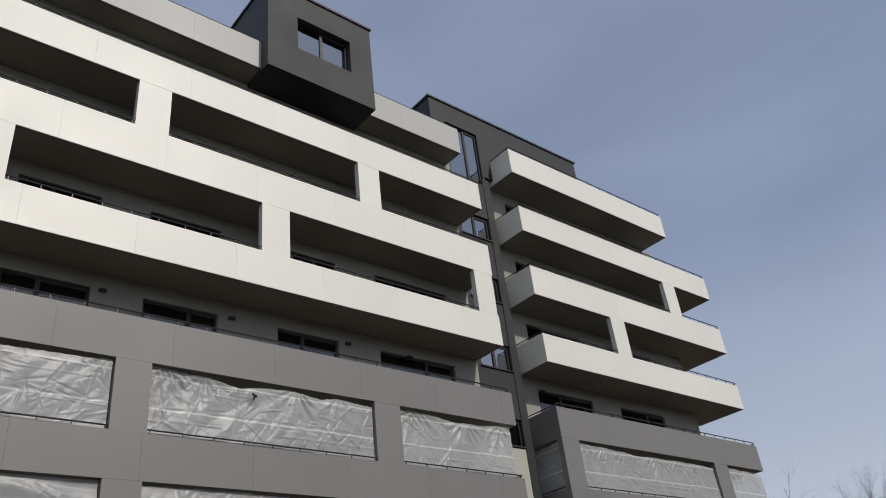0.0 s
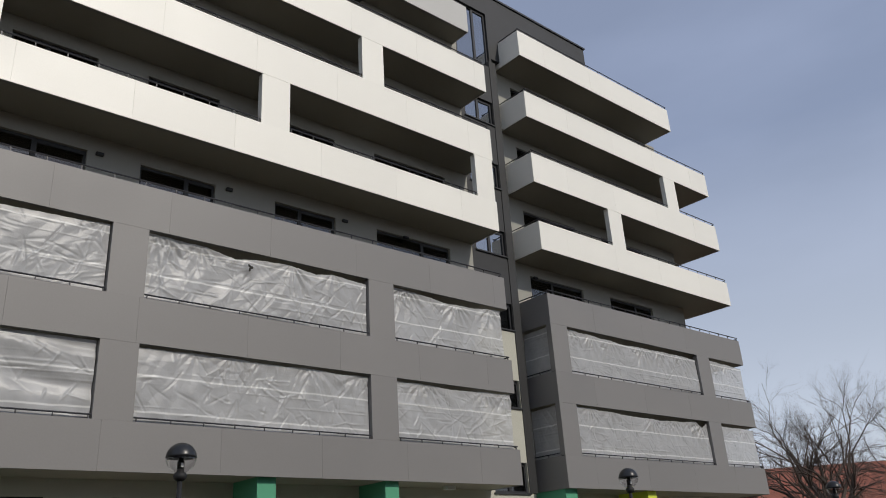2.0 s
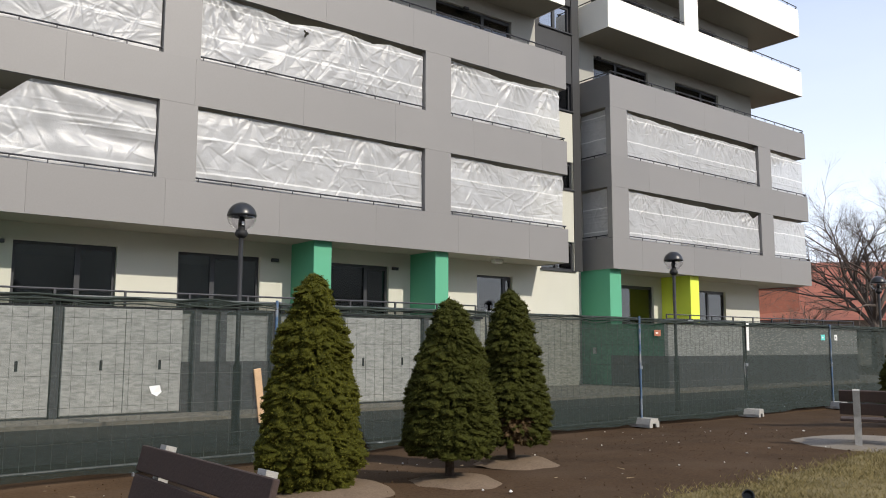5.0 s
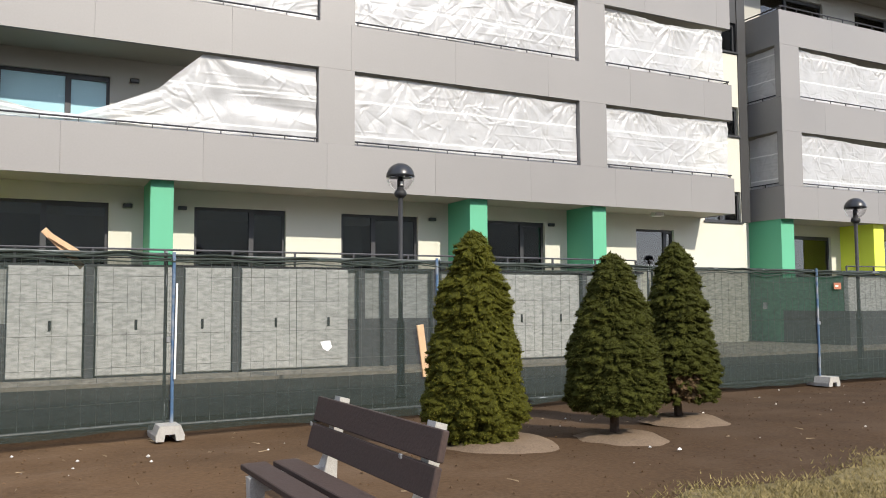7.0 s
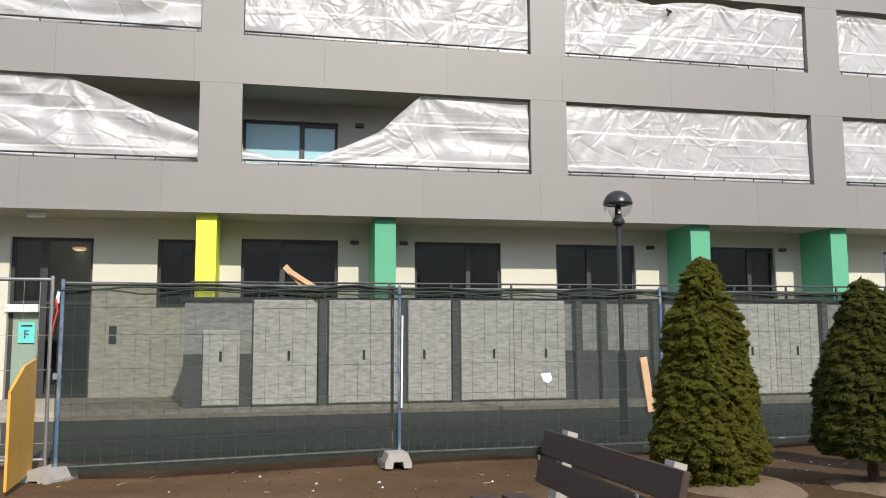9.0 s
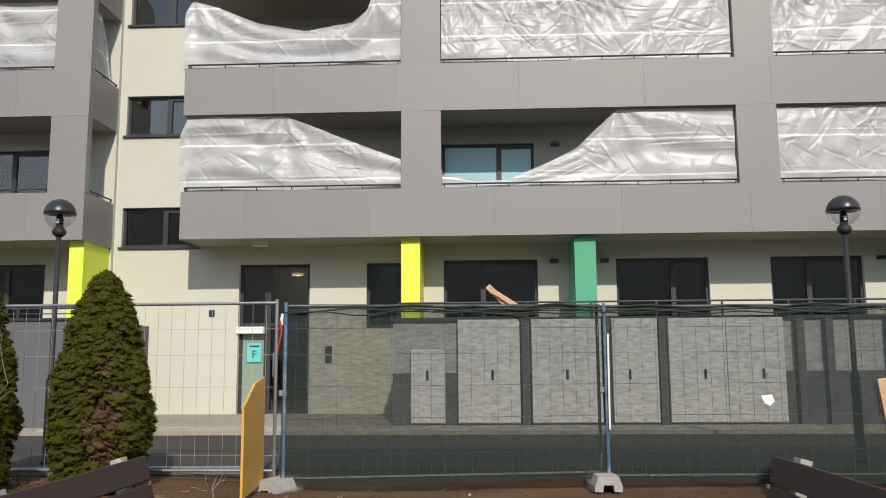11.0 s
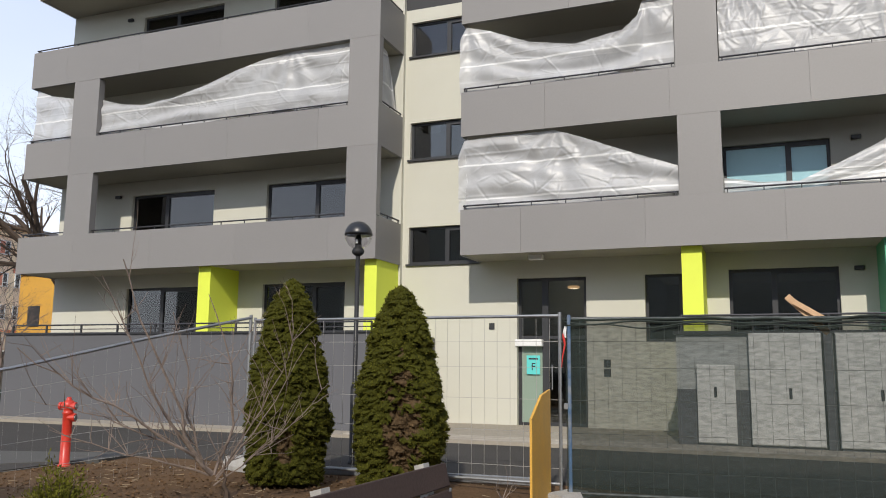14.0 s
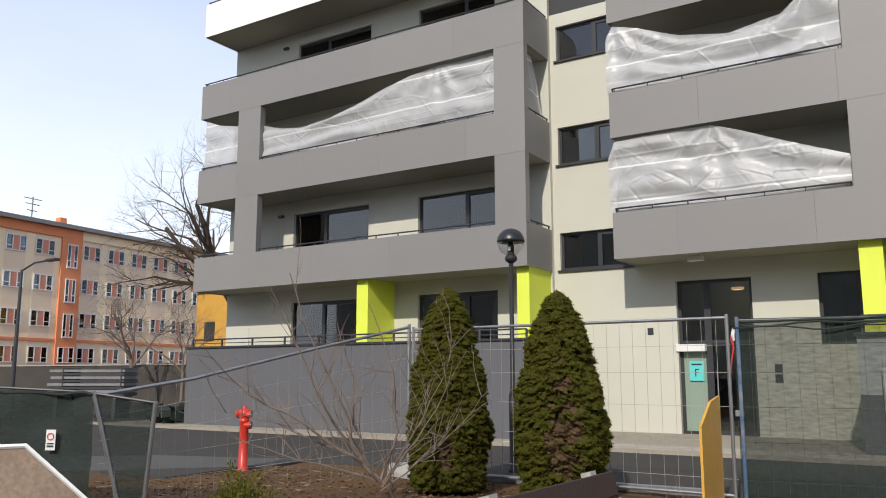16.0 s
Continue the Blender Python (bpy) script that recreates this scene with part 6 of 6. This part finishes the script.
def pebbles(name, n, area, size, seed, mat, label):
    rng = np.random.RandomState(seed)
    base = np.array([(1, 0, 0), (-1, 0, 0), (0, 1, 0), (0, -1, 0), (0, 0, 0.7), (0, 0, -0.5)], float)
    tri = [(0, 2, 4), (2, 1, 4), (1, 3, 4), (3, 0, 4), (2, 0, 5), (1, 2, 5), (3, 1, 5), (0, 3, 5)]
    verts, faces = [], []
    for i in range(n):
        c = np.array([rng.uniform(area[0], area[1]), rng.uniform(area[2], area[3]), 0.008])
        c[2] += ground_z(c[0], c[1])
        s = size * rng.uniform(0.4, 1.0) ** 2
        v = base * s * rng.uniform(0.6, 1.3, (6, 3)) + c
        k = len(verts)
        verts += v.tolist()
        faces += [tuple(k + j for j in f) for f in tri]
    tagged(new(name, raw_mesh(name, verts, faces, mat)), label, "stones", "", "stuff")


pebbles("stones", 150, (-8, 14, 3.0, 9.4), 0.026, 4, STONE_BIT, "small pale stones scattered on the soil")
pebbles("soil_clods", 2600, (-10.0, -4.6, 5.0, 9.0), 0.034, 15, SOIL, "rough brown clods on the dug bed")
pebbles("soil_clods", 3200, (-9, 14, 2.5, 9.6), 0.017, 5, SOIL, "small brown clods of soil")
rng = np.random.RandomState(8)
verts, faces = [], []
for i in range(620):
    x, y, a, l = (rng.uniform(-9, 12) if i < 160 else rng.uniform(-10, -3)), rng.uniform(3, 9.3), rng.uniform(0, 6.28), rng.uniform(0.04, 0.16)
    c, s_ = math.cos(a), math.sin(a)
    k = len(verts)
    w, g = 0.003, ground_z(x, y)
    verts += [(x - s_ * w, y + c * w, g + 0.012), (x + s_ * w, y - c * w, g + 0.012), (x + c * l, y + s_ * l, g + 0.012 + 0.3 * l * rng.rand()), (x, y, g + 0.022)]
    faces += [(k, k + 1, k + 2), (k, k + 2, k + 3), (k + 1, k + 3, k + 2)]
tagged(new("straw", raw_mesh("straw", verts, faces, material("straw", (0.24, 0.18, 0.11), 0.9, vary=0.2, bump=0.0))), "bits of dry straw and twigs on the soil", "litter", "", "stuff")
ob = solid("soil_edging", soft_box(-1.9, 1.9, -0.03, 0.03, 0.0, 0.10, 0.01), STEEL, "grey fallen steel tube lying along the soil edge", "tube")
ob.matrix_basis = pose(-4.6, 9.2, 0.0, 0, 0, 3)

pot = thing("flower_pot", "small black plastic flower pot lying on the turf", "pot", m=pose(6.74, 3.50, 0.075, 75, 0, -50))
bm = bmesh.new()
lathe(bm, [(0.035, -0.05), (0.048, 0.04), (0.054, 0.04), (0.054, 0.055), (0.046, 0.055), (0.034, -0.04)], 16)
part("body", bm, BLACK, pot)
wedge = tagged(new("pavement_side"), "grey concrete paving beside the soil bed", "pavement", "", "structure")
bm = bmesh.new()
low = [bm.verts.new((px, py, -0.1)) for px, py in ((-13.9, 4.2), (-10.3, 7.5), (-9.2, 8.8), (-9.4, 9.74), (-12.0, 8.85), (-13.9, 7.2))]
up = [bm.verts.new((q.co.x, q.co.y, 0.042)) for q in low]
bm.faces.new(up)
for i in range(6):
    bm.faces.new((low[i], low[(i + 1) % 6], up[(i + 1) % 6], up[i]))
part("paving_bed", bm, material("grey_paving", (0.078, 0.075, 0.068), 0.95, vary=0.2, scale=1.2, fine=60, bump=0.3), wedge)

# ---- school across the street ----
S0, S1 = Vector((-65.27, 33.83, 0)), Vector((-67.36, 57.74, 0))
s_turn = math.degrees(math.atan2((S1 - S0).y, (S1 - S0).x))
school = thing("school_building", "four-storey cream and orange school building with rows of windows", "building", m=pose(S0.x, S0.y, 0, 0, 0, s_turn))
part("wall", boxes((-40, 6.75, 0.3, 14, 0, 13.4), (8.8, 40, 0.3, 14, 0, 13.4)), SCHOOL_CREAM, school)
part("stair_wall", boxes((6.75, 8.8, 0.1, 14, 0, 13.4)), SCHOOL_ORANGE, school, "orange stair bay")
part("frieze", boxes((-40, 8.8, 0.12, 14, 13.4, 14.2)), SCHOOL_ORANGE, school, "orange roof frieze")
part("frieze", boxes((8.8, 40, 0.12, 14, 13.4, 14.2)), SCHOOL_CREAM, school)
part("roof", boxes((-40.5, 40.5, -0.4, 14.5, 14.2, 14.55)), ROOF_GREY, school)
part("chimney", boxes((10.0, 10.7, 5, 5.7, 14.5, 16.2)), SCHOOL_ORANGE, school)
bm = bmesh.new()
tube(bm, [(7.0, 5, 14.5), (7.0, 5, 17.6)], 0.06, 5)
for z, w in ((17.4, 0.9), (16.9, 0.7), (16.3, 0.5)):
    tube(bm, [(7.0 - w, 5, z), (7.0 + w, 5, z)], 0.04, 4)
part("antenna", bm, STEEL, school)
for k in range(5):
    for u0, u1 in ((-40, 6.75), (8.8, 40)):
        if k in (1,):
            part("string_course", boxes((u0, u1, 0.2, 0.3, 1.1 + 3.15 * k, 1.35 + 3.15 * k)), SCHOOL_ORANGE, school)
SALMON = material("salmon_panel", (0.62, 0.24, 0.15), 0.8, vary=0.1)
SCHOOL_BEIGE = material("school_beige", (0.80, 0.62, 0.44), 0.9, vary=0.06, scale=0.4, fine=30, bump=0.1)
SCHOOL_PANE = glass_material("school_glass", (0.55, 0.6, 0.65), ior=1.7)
W_FRAME = mesh_of("frame", boxes((-0.85, 0.85, -0.02, 0.08, 0, 0.1), (-0.85, 0.85, 0, 0.08, 1.62, 1.7), (-0.85, -0.76, 0, 0.08, 0.1, 1.62), (0.76, 0.85, 0, 0.08, 0.1, 1.62), (-0.32, -0.25, 0, 0.08, 0.1, 1.62), (0.25, 0.32, 0, 0.08, 0.1, 1.62), (-0.76, -0.32, 0, 0.08, 0.5, 0.56), (0.32, 0.76, 0, 0.08, 0.5, 0.56)), PAPER)
W_PANE = mesh_of("pane", boxes((-0.22, 0.22, 0.01, 0.03, 0.1, 1.62)), SCHOOL_PANE)
W_FILL = mesh_of("centre_panel", boxes((-0.25, 0.25, 0.005, 0.06, 0.1, 1.62)), SALMON)
# A near-black sheet behind the panes stands for the unlit room.
W_BACK = mesh_of("unlit_room_sheet", boxes((-0.8, 0.8, -0.03, -0.005, 0.05, 1.65)), FRAME)
cols = [9.95 + 2.72 * i for i in range(10)] + [5.2 - 2.72 * i for i in range(8)] + [7.78]
for c in cols:
    for k in range(4):
        z = 2.43 + 3.07 * k
        w = tagged(new("window"), "white framed school window")
        w.parent = school
        w.matrix_basis = pose(c, 0.28, z, 0, 0, 180) @ Matrix.Diagonal((1.12, 1.0, 0.80, 1.0))
        if c == 7.78:
            w.matrix_basis = pose(c, 0.08, z - (0.9 if k else 0.0), 0, 0, 180) @ Matrix.Diagonal((0.62 if k else 0.95, 1.0, 1.25 if k else 0.8, 1.0))
        share("frame", W_FRAME, w)
        share("pane", W_PANE, w, pose(-0.54, 0, 0))
        share("pane", W_PANE, w, pose(0.54, 0, 0))
        share("centre_panel", W_FILL, w)
        share("unlit_room_sheet", W_BACK, w)

for c in cols[:-1]:
    part("wall_strip", boxes((c - 0.95, c + 0.95, 0.292, 0.3, 0.3, 13.38)), SCHOOL_BEIGE, school, "beige strip between the windows")

# low stone wall, stacked site material and street lamp in front of it
stone = tagged(new("stone_wall"), "low dark stone boundary wall", "wall", "", "structure")
part("wall", boxes((-52, -22.5, 24.0, 24.4, 0, 1.85)), STONE_DARK, stone)
part("coping", boxes((-52, -22.5, 23.95, 24.45, 1.85, 1.91)), CONCRETE, stone)
PANEL_GREY = material("weathered_panel", (0.20, 0.20, 0.20), 0.7, vary=0.35, scale=3, fine=30, bump=0.2)
stack = thing("panel_stack", "stack of grey site panels and steel frames on the asphalt", "stack", m=pose(-24.6, 16.2, 0, 0, 0, 32))
for i in range(8):
    part("panel", boxes((-1.25 + 0.05 * (i % 3), 1.25, -0.6, 0.6 - 0.04 * (i % 2), 0.72 + 0.11 * i, 0.80 + 0.11 * i)), PANEL_GREY if i % 2 else RAIL, stack)
for x in (-0.95, 0.95):
    part("trestle", boxes((x - 0.06, x + 0.06, -0.6, 0.6, 0, 0.72)), TERRACE_GREY, stack)
    part("strap", boxes((x + 0.18, x + 0.22, -0.62, 0.62, 0.70, 1.62)), RAIL, stack)
rub = thing("rubble_heap", "dark heap of rubble and sacks by the wall", "heap", m=pose(-19.75, 15.5, 0))
bm = bmesh.new()
rr = random.Random(3)
for i in range(26):
    x, y, z, s = rr.uniform(-0.7, 0.6), rr.uniform(-0.5, 0.5), rr.uniform(0, 0.45), rr.uniform(0.1, 0.24)
    b8 = boxes((-s, s, -s * 0.7, s * 0.7, 0, s))
    bmesh.ops.transform(b8, matrix=pose(x, y, z, rr.uniform(-20, 20), rr.uniform(-20, 20), rr.uniform(0, 180)), verts=b8.verts[:])
    tmp = bpy.data.meshes.new("tmp")
    b8.to_mesh(tmp)
    b8.free()
    bm.from_mesh(tmp)
    bpy.data.meshes.remove(tmp)
tagged(part("rubble", bm, NET_HEM, rub), kind="stuff")
sl = thing("street_lamp", "tall grey street lamp with a short arm", "street lamp", m=pose(-35.0, 19.4, 0))
bm = bmesh.new()
lathe(bm, [(0.1, 0), (0.09, 2), (0.06, 6.0)], 10)
part("pole", bm, RAIL, sl)
bm = bmesh.new()
tube(bm, [(0, 0, 5.95), (0.5, 0.25, 6.3), (1.1, 0.5, 6.4)], 0.04, 6)
part("arm", bm, RAIL, sl)
bm = soft_box(1.0, 1.75, 0.4, 0.7, 6.35, 6.47, 0.03)
part("lamp_head", bm, RAIL, sl)
yellow = thing("yellow_house", "ochre yellow house behind the trees", "house", m=pose(-48.6, 46, 0))
part("wall", boxes((-6, 6, 0, 10, 0, 8.4)), material("ochre_render", (0.55, 0.30, 0.05), 0.9, vary=0.1), yellow)
part("roof", boxes((-6.4, 6.4, -0.4, 10.4, 8.4, 8.8)), ROOF_RED, yellow)
for i in range(4):
    for z in (1.2, 4.2):
        w = part("window", boxes((-4.9 + 2.7 * i, -3.7 + 2.7 * i, -0.06, 0.02, z, z + 1.6)), FRAME, yellow)

TWIG_FAR = material("grey_brown_bark", (0.095, 0.074, 0.06), 0.95, vary=0.3, scale=3, fine=30, bump=0.3)
bare_tree("bare_tree", "tall leafless tree with a dark crooked trunk", -29.6, 27.0, 0, 16.5, 5, 41, 6, 0.30, 0.75, BARK, (2, 3), "bare trees", 0.30)
bare_tree("bare_tree", "small leafless street tree before the school", -30.8, 22.2, 0, 7.0, 5, 42, 5, 0.09, 0.75, TWIG, (2, 3), "bare trees", 0.3)
bare_tree("bare_tree", "small leafless street tree before the school", -28.4, 23.0, 0, 6.5, 5, 46, 5, 0.07, 0.7, TWIG, (2, 3), "bare trees", 0.25)
bare_tree("bare_tree", "leafless spreading tree with many fine twigs", 46.6, 20.2, 0, 13.5, 9, 43, 6, 0.22, 0.55, TWIG_FAR, (2, 4), "bare trees", 0.22)
bare_tree("bare_tree", "leafless spreading tree with many fine twigs", 57.0, 17.5, 0, 13.2, 8, 44, 5, 0.24, 0.6, TWIG_FAR, (2, 4), "bare trees", 0.22)
bare_tree("bare_tree", "leafless bushy tree before the red roof", 42.0, 22.5, 0, 6.5, 8, 45, 5, 0.12, 0.8, TWIG, (2, 3), "bare trees", 0.1)

# low house with a red roof beyond the fence
house = thing("house", "low pale house with a large red-brown roof", "house", m=pose(60, 26, 0, 0, 0, -46))
part("wall", boxes((-13, 13, 0, 12, 0, 3.3)), RENDER_WALL, house)
bm = bmesh.new()
v = [bm.verts.new(c) for c in ((-14, -1, 3.2), (14, -1, 3.2), (14, 13, 3.2), (-14, 13, 3.2), (-9, 6, 8.0), (9, 6, 8.0))]
for f in ((0, 1, 5, 4), (1, 2, 5), (2, 3, 4, 5), (3, 0, 4), (3, 2, 1, 0)):
    bm.faces.new([v[i] for i in f])
part("roof", bm, ROOF_RED, house, "red-brown tiled hip roof")
for x in (-10, -6, -2, 2, 6, 10):
    w = part("window", boxes((x - 0.6, x + 0.6, -0.05, 0.05, 1.2, 2.5)), FRAME, house)
brick = thing("brick_building", "plain red-brown rendered building end", "building", m=pose(52.5, 33.0, 0, 0, 0, -40))
part("wall", boxes((-5, 5, 0, 8, 0, 5.6)), ROOF_RED, brick)
part("roof", boxes((-5.2, 5.2, -0.2, 8.2, 5.6, 5.8)), ROOF_RED, brick)

# unseen wall added behind the walk to close the yard and fill window reflections
solid("unseen_wall_south", boxes((-70, 70, -46, -45, 0, 17.0)), material("olive_grey_render", (0.34, 0.345, 0.30), 0.9, vary=0.3, scale=0.2, fine=3.0, bump=0.1), "unseen plain wall added behind the yard for window reflections", "wall", "structure")
